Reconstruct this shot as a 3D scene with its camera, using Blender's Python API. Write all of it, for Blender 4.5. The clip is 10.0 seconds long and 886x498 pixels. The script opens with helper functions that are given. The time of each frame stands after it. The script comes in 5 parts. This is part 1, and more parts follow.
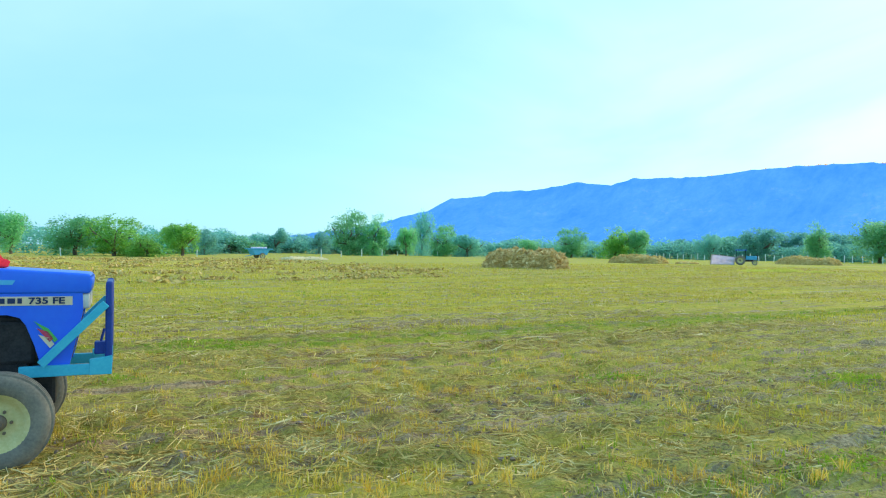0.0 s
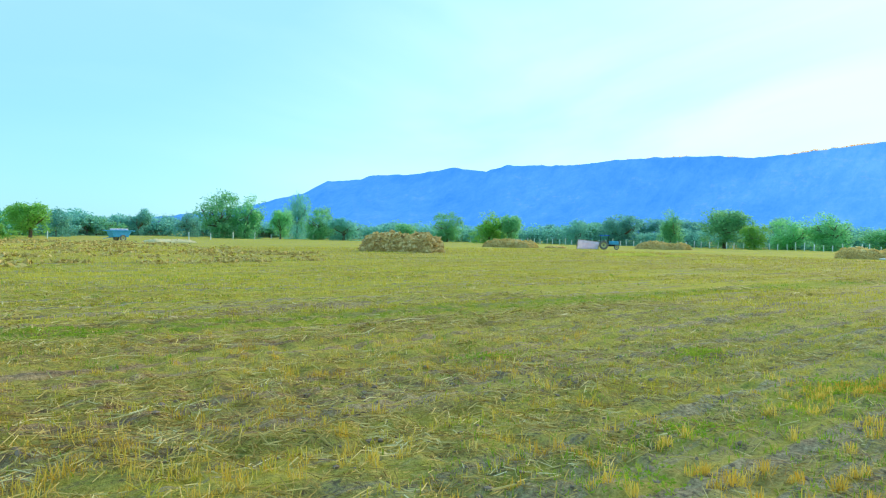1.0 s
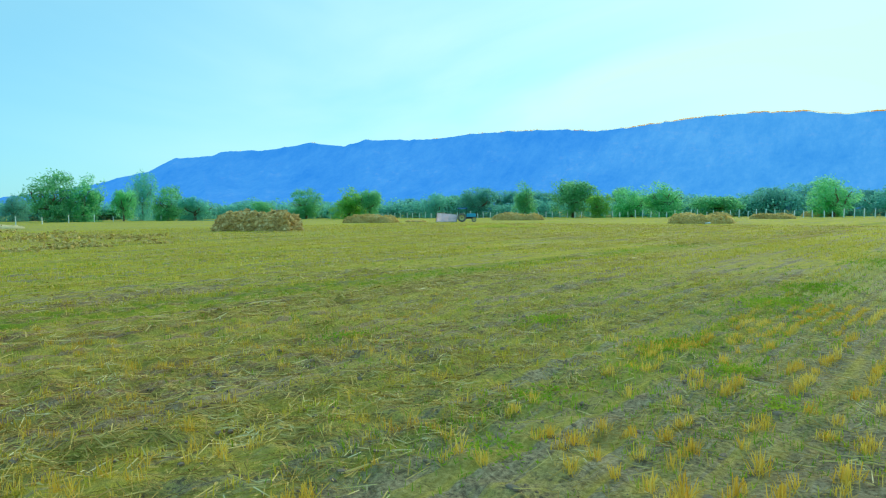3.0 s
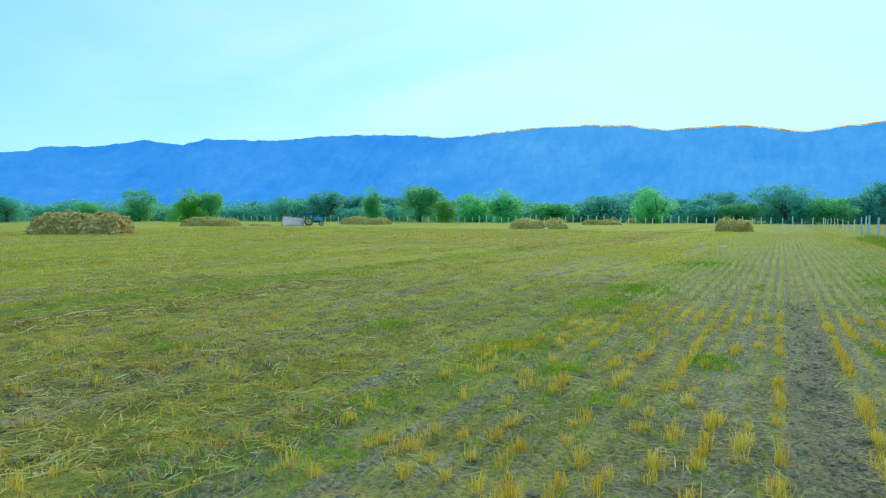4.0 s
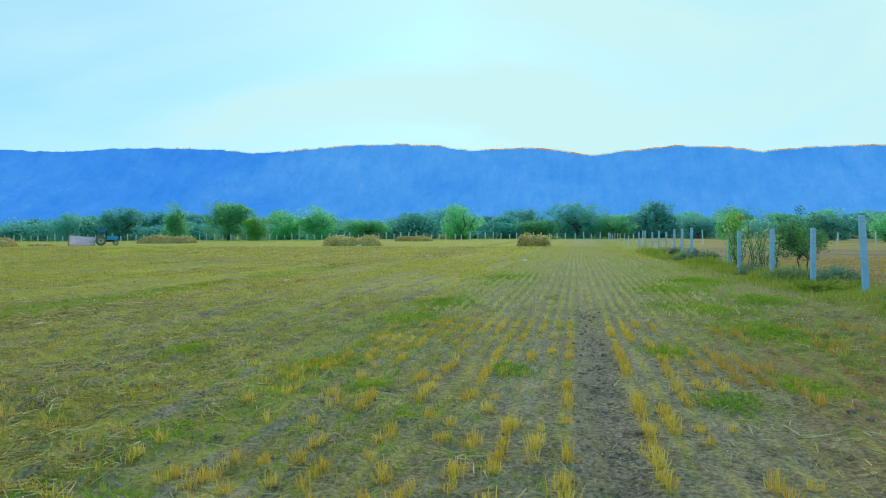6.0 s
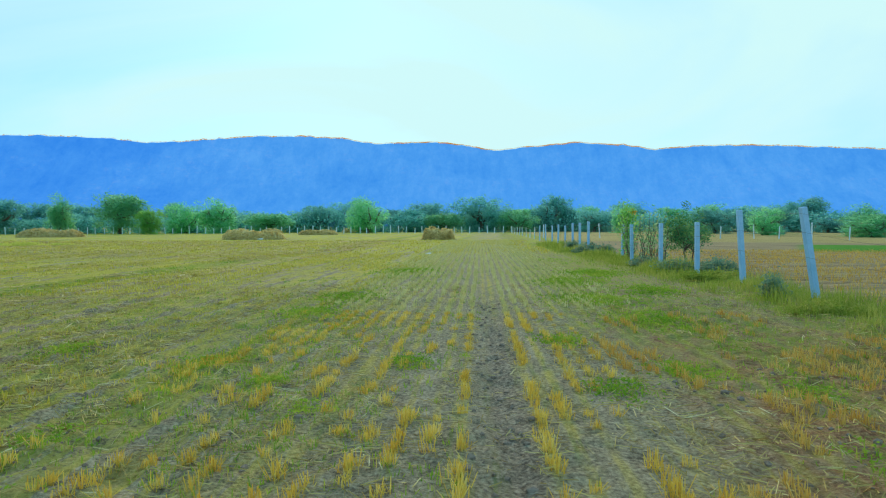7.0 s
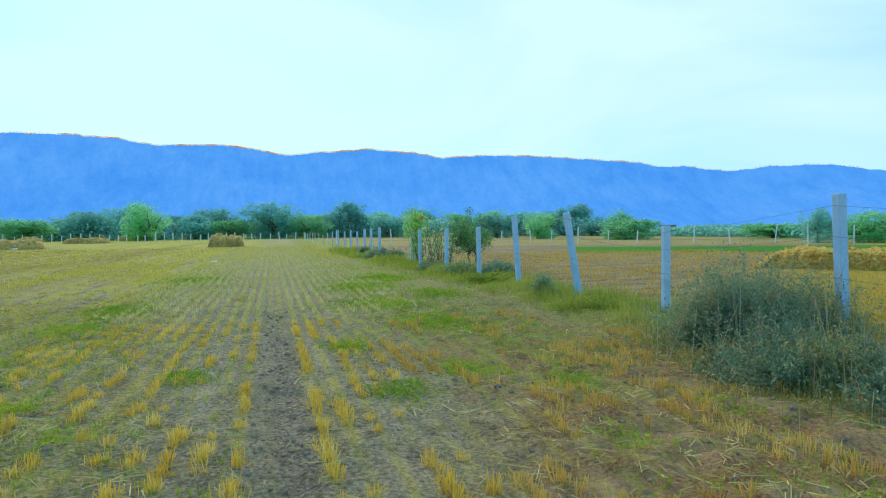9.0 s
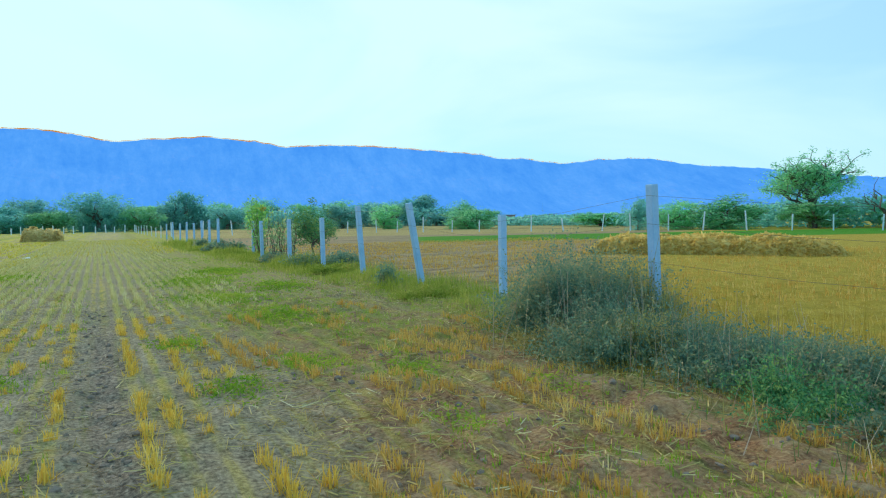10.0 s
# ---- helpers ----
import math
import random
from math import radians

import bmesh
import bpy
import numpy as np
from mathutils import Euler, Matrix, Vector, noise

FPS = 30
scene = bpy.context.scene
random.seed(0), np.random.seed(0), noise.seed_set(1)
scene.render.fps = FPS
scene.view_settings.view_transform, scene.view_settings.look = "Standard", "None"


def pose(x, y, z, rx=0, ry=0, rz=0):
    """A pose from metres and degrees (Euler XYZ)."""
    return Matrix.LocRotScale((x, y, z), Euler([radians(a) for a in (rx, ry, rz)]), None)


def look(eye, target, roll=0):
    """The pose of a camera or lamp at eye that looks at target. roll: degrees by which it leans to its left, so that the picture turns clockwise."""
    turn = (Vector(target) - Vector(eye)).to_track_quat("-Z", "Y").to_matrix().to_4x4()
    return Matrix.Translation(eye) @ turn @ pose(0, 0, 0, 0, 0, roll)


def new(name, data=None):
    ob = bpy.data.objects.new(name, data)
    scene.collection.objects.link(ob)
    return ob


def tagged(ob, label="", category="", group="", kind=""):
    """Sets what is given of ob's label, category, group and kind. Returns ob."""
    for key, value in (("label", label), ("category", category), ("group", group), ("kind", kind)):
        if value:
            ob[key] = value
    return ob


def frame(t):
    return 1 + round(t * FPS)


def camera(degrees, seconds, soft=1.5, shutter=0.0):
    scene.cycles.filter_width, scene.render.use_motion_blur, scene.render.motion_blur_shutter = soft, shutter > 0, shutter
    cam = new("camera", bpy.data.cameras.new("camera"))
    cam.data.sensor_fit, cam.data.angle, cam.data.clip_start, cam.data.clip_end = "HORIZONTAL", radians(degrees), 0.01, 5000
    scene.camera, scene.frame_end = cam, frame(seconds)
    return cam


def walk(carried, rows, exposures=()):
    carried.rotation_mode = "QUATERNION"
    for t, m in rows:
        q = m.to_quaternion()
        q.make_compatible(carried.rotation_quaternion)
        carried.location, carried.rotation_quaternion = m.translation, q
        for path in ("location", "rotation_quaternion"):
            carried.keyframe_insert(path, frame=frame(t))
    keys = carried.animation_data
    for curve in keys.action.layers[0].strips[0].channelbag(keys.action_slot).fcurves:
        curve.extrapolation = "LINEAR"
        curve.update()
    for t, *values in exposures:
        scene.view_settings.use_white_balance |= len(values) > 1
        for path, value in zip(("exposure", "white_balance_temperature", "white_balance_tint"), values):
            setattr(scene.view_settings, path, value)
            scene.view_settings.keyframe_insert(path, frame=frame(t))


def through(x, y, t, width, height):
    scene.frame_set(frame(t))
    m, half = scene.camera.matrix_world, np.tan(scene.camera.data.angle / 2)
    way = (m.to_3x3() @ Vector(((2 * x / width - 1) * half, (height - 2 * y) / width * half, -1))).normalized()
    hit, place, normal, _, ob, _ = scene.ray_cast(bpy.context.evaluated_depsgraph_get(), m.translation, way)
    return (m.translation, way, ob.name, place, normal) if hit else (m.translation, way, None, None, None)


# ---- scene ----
cam = camera(65.22, 10.0, soft=1.15)
# seconds, x, y, z, yaw, pitch, lean to the right; +y runs along the stubble rows
PATH = [
    (0, 0.000, -0.000, 1.621, 61.12, 0.06, -0.78),
    (0.5, -0.016, 0.054, 1.610, 55.95, -0.38, -0.79),
    (1, -0.013, 0.087, 1.597, 50.96, -1.10, -1.18),
    (1.5, -0.020, 0.119, 1.599, 47.57, -1.37, -0.59),
    (2, -0.007, 0.134, 1.594, 44.64, -1.17, -0.37),
    (2.2, -0.006, 0.139, 1.592, 43.69, -1.41, -0.15),
    (3.3, 0.045, 0.216, 1.637, 36.10, -3.76, 0.35),
    (3.5, 0.059, 0.237, 1.631, 32.82, -3.56, 0.07),
    (4, 0.083, 0.288, 1.635, 27.03, -2.77, -0.17),
    (4.5, 0.099, 0.304, 1.633, 23.89, -2.13, -0.48),
    (5, 0.122, 0.305, 1.627, 20.08, -1.76, -0.15),
    (5.5, 0.139, 0.343, 1.620, 15.30, -1.63, 0.07),
    (5.7, 0.148, 0.347, 1.624, 13.75, -1.46, 0.24),
    (6.8, 0.225, 0.330, 1.629, 6.03, -1.69, -0.04),
    (7, 0.240, 0.340, 1.619, 3.98, -1.92, 0.17),
    (7.5, 0.278, 0.355, 1.603, -1.69, -2.40, -0.04),
    (8, 0.306, 0.358, 1.605, -4.74, -2.61, 0.56),
    (8.5, 0.333, 0.366, 1.610, -8.92, -2.08, 0.49),
    (9, 0.365, 0.362, 1.616, -12.94, -1.55, 0.60),
    (9.5, 0.417, 0.374, 1.608, -17.84, -2.33, 1.70),
    (10, 0.458, 0.369, 1.605, -25.54, -2.50, 1.02),
]
EXPOSURES = [(0.0, 0.46, 6700, 14), (1.0, 0.38, 6750, 11), (1.5, 0.36, 6800, 8), (2.0, 0.20, 6850, 2), (3.5, 0.08, 6700, -5), (4.5, 0.0, 6500, -2), (5.5, -0.14, 6380, 6), (7.0, -0.05, 6450, 8), (8.0, -0.02, 6450, 13), (10.0, 0.06, 6400, 15)]
walk(cam, [(t, pose(x, y, z, 0, 0, yaw) @ pose(0, 0, 0, 90 + pitch) @ pose(0, 0, 0, 0, 0, -lean)) for t, x, y, z, yaw, pitch, lean in PATH], EXPOSURES)

# ---- world and sun ----
SUN_AZ, SUN_EL = -9.0, 18.0
world = bpy.data.worlds.new("evening_sky")
scene.world = world
world.use_nodes = True
wn, wl = world.node_tree.nodes, world.node_tree.links
wn.clear()


def wnode(kind, **inputs):
    n = wn.new(kind)
    for key, value in inputs.items():
        n.inputs[key].default_value = value
    return n


w_sky = wn.new("ShaderNodeTexSky")
w_sky.sky_type, w_sky.sun_disc = "NISHITA", False
w_sky.sun_elevation, w_sky.sun_rotation = radians(SUN_EL), radians(SUN_AZ)
w_sky.air_density, w_sky.dust_density, w_sky.ozone_density = 1.0, 0.5, 3.0
w_gain = wn.new("ShaderNodeVectorMath")
w_gain.operation = "MULTIPLY"
w_gain.inputs[1].default_value = (0.078, 0.155, 0.205)
w_coord = wn.new("ShaderNodeTexCoord")
w_map = wn.new("ShaderNodeMapping")
w_map.inputs["Scale"].default_value = (1.0, 1.0, 2.6)
w_noise = wnode("ShaderNodeTexNoise", Scale=1.5, Detail=5.0, Roughness=0.5, Distortion=0.8)
w_ramp = wn.new("ShaderNodeValToRGB")
w_ramp.color_ramp.elements[0].position, w_ramp.color_ramp.elements[1].position = 0.40, 0.68
w_ramp.color_ramp.elements[0].color, w_ramp.color_ramp.elements[1].color = (0.45, 0.45, 0.45, 1), (1.0, 1.0, 1.0, 1)
w_mix = wn.new("ShaderNodeMix")
w_mix.data_type = "RGBA"
w_mix.inputs[7].default_value = (0.67, 0.99, 1.0, 1)
w_back = wnode("ShaderNodeBackground", Strength=1.0)
w_out = wn.new("ShaderNodeOutputWorld")
wl.new(w_sky.outputs[0], w_gain.inputs[0])
wl.new(w_coord.outputs["Generated"], w_map.inputs[0])
wl.new(w_map.outputs[0], w_noise.inputs["Vector"])
wl.new(w_noise.outputs["Fac"], w_ramp.inputs[0])
w_toward = wn.new("ShaderNodeVectorMath")
w_toward.operation = "DOT_PRODUCT"
w_toward.inputs[1].default_value = (math.sin(radians(SUN_AZ + 16)), math.cos(radians(SUN_AZ + 16)), 0.0)
w_veil = wn.new("ShaderNodeMapRange")
w_veil.interpolation_type = "SMOOTHSTEP"
w_veil.inputs[1].default_value, w_veil.inputs[2].default_value = 0.05, 0.92
w_veil.inputs[3].default_value, w_veil.inputs[4].default_value = 0.12, 1.08
w_axes = wn.new("ShaderNodeSeparateXYZ")
w_high = wn.new("ShaderNodeMapRange")
w_high.interpolation_type = "SMOOTHSTEP"
w_high.inputs[1].default_value, w_high.inputs[2].default_value = 0.03, 0.34
w_high.inputs[3].default_value, w_high.inputs[4].default_value = 0.0, 0.36
w_cover = wn.new("ShaderNodeMath")
w_cover.operation = "MAXIMUM"
wl.new(w_coord.outputs["Generated"], w_axes.inputs[0])
wl.new(w_axes.outputs[2], w_high.inputs[0])
wl.new(w_high.outputs[0], w_cover.inputs[1])
w_both = wn.new("ShaderNodeMath")
w_both.operation, w_both.use_clamp = "MULTIPLY", True
w_clear = wn.new("ShaderNodeMix")
w_clear.data_type = "RGBA"
w_clear.inputs[0].default_value, w_clear.inputs[7].default_value = 0.6, (0.30, 0.70, 1.0, 1)
wl.new(w_coord.outputs["Generated"], w_toward.inputs[0])
wl.new(w_toward.outputs["Value"], w_veil.inputs[0])
wl.new(w_ramp.outputs[0], w_both.inputs[0])
wl.new(w_veil.outputs[0], w_cover.inputs[0])
wl.new(w_cover.outputs[0], w_both.inputs[1])
wl.new(w_both.outputs[0], w_mix.inputs[0])
wl.new(w_gain.outputs[0], w_clear.inputs[6])
wl.new(w_clear.outputs[2], w_mix.inputs[6])
wl.new(w_mix.outputs[2], w_back.inputs[0])
wl.new(w_back.outputs[0], w_out.inputs[0])

sun = new("sun", bpy.data.lights.new("sun", "SUN"))
sun.data.energy, sun.data.angle, sun.data.color = 2.3, radians(40), (1.0, 0.77, 0.48)
sun_from = Vector((math.sin(radians(SUN_AZ)), math.cos(radians(SUN_AZ)), math.tan(radians(SUN_EL)))) * 50
sun.matrix_world = look(sun_from, (0, 0, 0))


# ---- materials ----
class Nodes:
    """A small hand for wiring node trees."""

    def __init__(self, name):
        self.mat = bpy.data.materials.new(name)
        self.mat.use_nodes = True
        self.tree = self.mat.node_tree
        self.tree.nodes.clear()
        self.out = self.add("ShaderNodeOutputMaterial")
        self.bsdf = self.add("ShaderNodeBsdfPrincipled")
        self.link(self.bsdf.outputs[0], self.out.inputs[0])

    def add(self, kind):
        return self.tree.nodes.new(kind)

    def link(self, a, b):
        self.tree.links.new(a, b)

    def feed(self, socket, value):
        if isinstance(value, bpy.types.NodeSocket):
            self.link(value, socket)
        elif isinstance(value, tuple) and len(value) == 3 and socket.type == "RGBA":
            socket.default_value = (*value, 1)
        else:
            socket.default_value = value

    def math(self, op, a, b=0.0, clamp=False):
        n = self.add("ShaderNodeMath")
        n.operation, n.use_clamp = op, clamp
        self.feed(n.inputs[0], a)
        self.feed(n.inputs[1], b)
        return n.outputs[0]

    def noise(self, vector, scale, detail=4.0, rough=0.55, stretch=(1, 1, 1)):
        m = self.add("ShaderNodeMapping")
        m.inputs["Scale"].default_value = stretch
        self.feed(m.inputs[0], vector)
        n = self.add("ShaderNodeTexNoise")
        n.inputs["Scale"].default_value, n.inputs["Detail"].default_value, n.inputs["Roughness"].default_value = scale, detail, rough
        self.link(m.outputs[0], n.inputs["Vector"])
        return n.outputs["Fac"]

    def ramp(self, fac, stops):
        n = self.add("ShaderNodeValToRGB")
        e = n.color_ramp.elements
        while len(e) < len(stops):
            e.new(0.5)
        for k, (at, c) in enumerate(stops):
            e[k].position, e[k].color = at, (*c, 1)
        self.feed(n.inputs[0], fac)
        return n.outputs[0]

    def span(self, value, lo, hi):
        n = self.add("ShaderNodeMapRange")
        n.interpolation_type = "SMOOTHSTEP"
        for k, v in ((0, value), (1, lo), (2, hi)):
            self.feed(n.inputs[k], v)
        return n.outputs[0]

    def mix(self, fac, a, b):
        n = self.add("ShaderNodeMix")
        n.data_type = "RGBA"
        self.feed(n.inputs[0], fac)
        self.feed(n.inputs[6], a)
        self.feed(n.inputs[7], b)
        return n.outputs[2]

    def bump(self, height, strength, distance):
        n = self.add("ShaderNodeBump")
        n.inputs["Strength"].default_value, n.inputs["Distance"].default_value = strength, distance
        self.feed(n.inputs["Height"], height)
        self.link(n.outputs[0], self.bsdf.inputs["Normal"])

    def done(self, colour, rough=0.9, metal=0.0, spec=0.3):
        self.feed(self.bsdf.inputs["Base Color"], colour)
        self.feed(self.bsdf.inputs["Roughness"], rough)
        self.bsdf.inputs["Metallic"].default_value = metal
        self.bsdf.inputs["Specular IOR Level"].default_value = spec
        return self.mat


def surface(name, a, b, scale=6.0, rough=0.85, bump=0.3, depth=0.01, metal=0.0, spec=0.3, stretch=(1, 1, 1)):
    """A worn surface: two colours mixed at two scales, with fine relief."""
    n = Nodes(name)
    at = n.add("ShaderNodeTexCoord").outputs["Object"]
    big, fine = n.noise(at, scale, 5, 0.6, stretch), n.noise(at, scale * 9, 4, 0.6, stretch)
    both = n.math("ADD", n.math("MULTIPLY", big, 0.6), n.math("MULTIPLY", fine, 0.4))
    n.bump(fine, bump, depth)
    return n.done(n.ramp(both, [(0.36, a), (0.64, b)]), rough, metal, spec)


def islands(name, stops, rough=0.85, vary=0.25, spec=0.2, through=0.0, patch=None):
    """Blades, leaves and straws: every one takes its own tint, and every thing its own shade."""
    n = Nodes(name)
    rnd = n.add("ShaderNodeNewGeometry").outputs["Random Per Island"]
    own = n.add("ShaderNodeObjectInfo").outputs["Random"]
    at = n.add("ShaderNodeNewGeometry").outputs["Position"]
    f = rnd
    if patch:
        f = n.math("ADD", n.math("MULTIPLY", rnd, 0.55), n.math("MULTIPLY", n.span(n.noise(at, patch, 3), 0.3, 0.7), 0.45))
    colour = n.ramp(f, stops)
    h = n.add("ShaderNodeHueSaturation")
    n.feed(h.inputs["Value"], n.math("ADD", n.math("MULTIPLY", own, 2 * vary), 1 - vary))
    n.feed(h.inputs["Color"], colour)
    m = n.done(h.outputs[0], rough, 0.0, spec)
    if through:
        t, mixer = n.add("ShaderNodeBsdfTranslucent"), n.add("ShaderNodeMixShader")
        n.feed(t.inputs["Color"], h.outputs[0])
        mixer.inputs[0].default_value = through
        n.link(n.bsdf.outputs[0], mixer.inputs[1])
        n.link(t.outputs[0], mixer.inputs[2])
        n.link(mixer.outputs[0], n.out.inputs[0])
    return m


# spacing of the sown rows, and how far they lean to the west for each metre north
ROW, ROW_SKEW = 0.235, 0.0166


def ground_material():
    n = Nodes("field_soil_and_straw")
    at = n.add("ShaderNodeNewGeometry").outputs["Position"]
    axes = n.add("ShaderNodeSeparateXYZ")
    n.link(at, axes.inputs[0])
    x, y = axes.outputs[0], axes.outputs[1]
    # the sown rows run a degree west of north
    xr = n.math("ADD", x, n.math("MULTIPLY", n.math("SUBTRACT", y, 5.0), ROW_SKEW))
    along = n.noise(at, 0.55, 4, 0.6, (1, 0.12, 1))
    patch = n.noise(at, 0.35, 5, 0.6)
    mid = n.noise(at, 3.2, 5, 0.65, (1, 0.5, 1))
    fine = n.noise(at, 26, 5, 0.7)
    grain = n.noise(at, 90, 4, 0.7)
    wob = n.math("MULTIPLY", n.math("SUBTRACT", n.noise(at, 0.25, 4), 0.5), 2.2)
    wx = n.math("ADD", x, wob)

    def band(centre, half, soft, of=wx):
        away = n.math("ABSOLUTE", n.math("SUBTRACT", of, centre))
        return n.math("SUBTRACT", 1.0, n.span(away, half, half + soft))

    soil = n.ramp(n.math("ADD", n.math("MULTIPLY", mid, 0.3), n.math("MULTIPLY", fine, 0.7)), [(0.38, (0.16, 0.128, 0.085)), (0.5, (0.41, 0.34, 0.215)), (0.61, (0.65, 0.55, 0.37))])
    straw = n.ramp(n.math("ADD", n.math("MULTIPLY", grain, 0.5), n.math("MULTIPLY", fine, 0.5)), [(0.38, (0.32, 0.24, 0.035)), (0.5, (0.60, 0.47, 0.08)), (0.62, (0.84, 0.70, 0.20))])
    green = n.ramp(n.math("ADD", n.math("MULTIPLY", grain, 0.4), n.math("MULTIPLY", fine, 0.6)), [(0.34, (0.13, 0.22, 0.015)), (0.66, (0.32, 0.42, 0.035))])
    olive = n.ramp(n.math("ADD", n.math("MULTIPLY", fine, 0.4), n.math("MULTIPLY", along, 0.6)), [(0.34, (0.36, 0.35, 0.022)), (0.5, (0.53, 0.48, 0.04)), (0.66, (0.70, 0.58, 0.07))])
    warm = n.ramp(n.math("ADD", n.math("MULTIPLY", mid, 0.5), n.math("MULTIPLY", fine, 0.5)), [(0.36, (0.27, 0.14, 0.07)), (0.5, (0.52, 0.30, 0.15)), (0.64, (0.72, 0.48, 0.27))])
    soil = n.mix(n.math("MULTIPLY", n.math("SUBTRACT", 1.0, n.span(n.math("ABSOLUTE", n.math("SUBTRACT", wx, 4.2)), 1.5, 2.8)), n.math("SUBTRACT", 0.95, n.math("MULTIPLY", n.span(y, 7.0, 16.0), 0.6))), soil, warm)
    soil = n.mix(n.math("MULTIPLY", n.math("SUBTRACT", n.span(x, -3.5, -7.0), n.span(x, -12.0, -16.0)), n.math("SUBTRACT", 0.75, n.math("MULTIPLY", n.span(y, 3.0, 12.0), 0.5))), soil, warm)
    rust = n.ramp(fine, [(0.36, (0.20, 0.085, 0.045)), (0.5, (0.44, 0.21, 0.10)), (0.64, (0.68, 0.42, 0.20))])
    soil = n.mix(n.math("MULTIPLY", n.math("MULTIPLY", n.span(wx, 1.6, 3.0), n.span(n.noise(at, 1.3, 4, 0.6), 0.46, 0.60)), n.math("SUBTRACT", 0.85, n.math("MULTIPLY", n.span(y, 7.0, 14.0), 0.6))), soil, rust)
    # straw litter over the soil, thick to the west, thin between the sown rows
    west = n.span(x, -2.0, -14.0)
    litter = n.math("ADD", n.math("ADD", n.math("MULTIPLY", mid, 0.9), n.math("MULTIPLY", along, 0.7)), n.math("MULTIPLY", west, 0.22))
    litter = n.span(n.math("ADD", litter, n.math("MULTIPLY", fine, 0.35)), 0.86, 1.30)
    bare = n.math("MAXIMUM", n.math("MULTIPLY", band(0.335, 0.17, 0.14, xr), n.math("SUBTRACT", 0.85, n.math("MULTIPLY", n.span(y, 9.0, 20.0), 0.75))), n.math("MULTIPLY", band(-9.0, 0.9, 1.2), 0.45))
    bare = n.math("MAXIMUM", bare, n.math("MULTIPLY", band(-5.9, 0.25, 0.5), 0.5))
    litter = n.math("MULTIPLY", litter, n.math("SUBTRACT", 1.0, bare))
    litter = n.math("MULTIPLY", litter, n.math("SUBTRACT", 1.0, n.math("MULTIPLY", band(4.1, 1.6, 1.2), n.math("SUBTRACT", 0.85, n.math("MULTIPLY", n.span(y, 6.0, 14.0), 0.5)))))
    sown = n.math("MULTIPLY", n.span(x, -3.6, -2.6), n.math("SUBTRACT", 1.0, n.span(wx, 2.6, 4.0)))
    litter = n.math("MULTIPLY", litter, n.math("SUBTRACT", 1.0, n.math("MULTIPLY", sown, 0.36)))
    colour = n.mix(litter, soil, straw)
    wavy = n.math("ADD", xr, n.math("MULTIPLY", n.math("SUBTRACT", n.noise(at, 0.5, 3), 0.5), 0.06))
    past = n.math("GREATER_THAN", xr, 0.335)
    turns = n.math("ADD", n.math("MULTIPLY", n.math("DIVIDE", n.math("SUBTRACT", wavy, 0.02), ROW), n.math("SUBTRACT", 1.0, past)), n.math("MULTIPLY", n.math("DIVIDE", n.math("SUBTRACT", wavy, 0.65), ROW), past))
    off = n.math("ABSOLUTE", n.math("SUBTRACT", n.math("FRACT", n.math("ADD", turns, 100.5)), 0.5))
    row = n.math("SUBTRACT", 1.0, n.span(off, 0.08, 0.24))
    gap = n.math("MULTIPLY", n.span(off, 0.22, 0.42), n.math("ADD", 0.36, n.math("MULTIPLY", sown, 0.24)))
    # a darker soil colour, mixed in patches between the rows
    darker_soil = n.ramp(fine, [(0.36, (0.10, 0.082, 0.058)), (0.5, (0.24, 0.195, 0.135)), (0.64, (0.48, 0.40, 0.28))])
    colour = n.mix(n.math("MULTIPLY", gap, n.span(x, -17.0, -8.0)), colour, n.mix(n.math("MULTIPLY", n.span(mid, 0.42, 0.58), 0.75), soil, darker_soil))
    row = n.math("MULTIPLY", n.math("MULTIPLY", row, n.math("MAXIMUM", sown, n.math("MULTIPLY", n.span(x, -17.0, -8.0), 0.65))), n.math("MULTIPLY", n.span(mid, 0.34, 0.56), n.math("SUBTRACT", 1.0, bare)))
    colour = n.mix(n.math("MULTIPLY", row, n.math("ADD", 0.42, n.math("MULTIPLY", n.span(y, 5.0, 14.0), 0.50))), colour, straw)
    colour = n.mix(n.math("MULTIPLY", n.math("ADD", n.math("MULTIPLY", n.span(x, -0.5, -3.2), 0.50), n.math("MULTIPLY", n.span(x, -9.0, -24.0), 0.40)), n.span(n.math("ADD", mid, fine), 0.74, 1.04)), colour, olive)
    far = n.span(y, 18.0, 55.0)
    colour = n.mix(n.math("MULTIPLY", n.math("MULTIPLY", far, 0.6), n.math("SUBTRACT", 1.0, n.math("MULTIPLY", sown, 0.6))), colour, olive)
    skewed = n.add("ShaderNodeCombineXYZ")
    n.link(xr, skewed.inputs[0])
    n.link(y, skewed.inputs[1])
    rut = n.noise(skewed.outputs[0], 1.0, 6, 0.72, (2.6, 0.09, 1))
    colour = n.mix(n.math("MULTIPLY", n.span(rut, 0.51, 0.56), 0.9), colour, soil)
    colour = n.mix(n.math("MULTIPLY", n.math("MULTIPLY", n.span(rut, 0.585, 0.64), n.span(x, -2.6, -4.0)), 0.7), colour, n.ramp(fine, [(0.36, (0.11, 0.085, 0.06)), (0.5, (0.24, 0.19, 0.13)), (0.64, (0.45, 0.37, 0.26))]))
    colour = n.mix(n.math("MULTIPLY", n.span(rut, 0.48, 0.38), 0.45), colour, n.mix(n.span(mid, 0.42, 0.58), green, straw))
    # rough brown straw far to the west, and a dark grassy bund across the field
    tan = n.math("MULTIPLY", n.span(x, -34.0, -48.0), n.math("SUBTRACT", 1.0, n.span(y, 12.0, 30.0)))
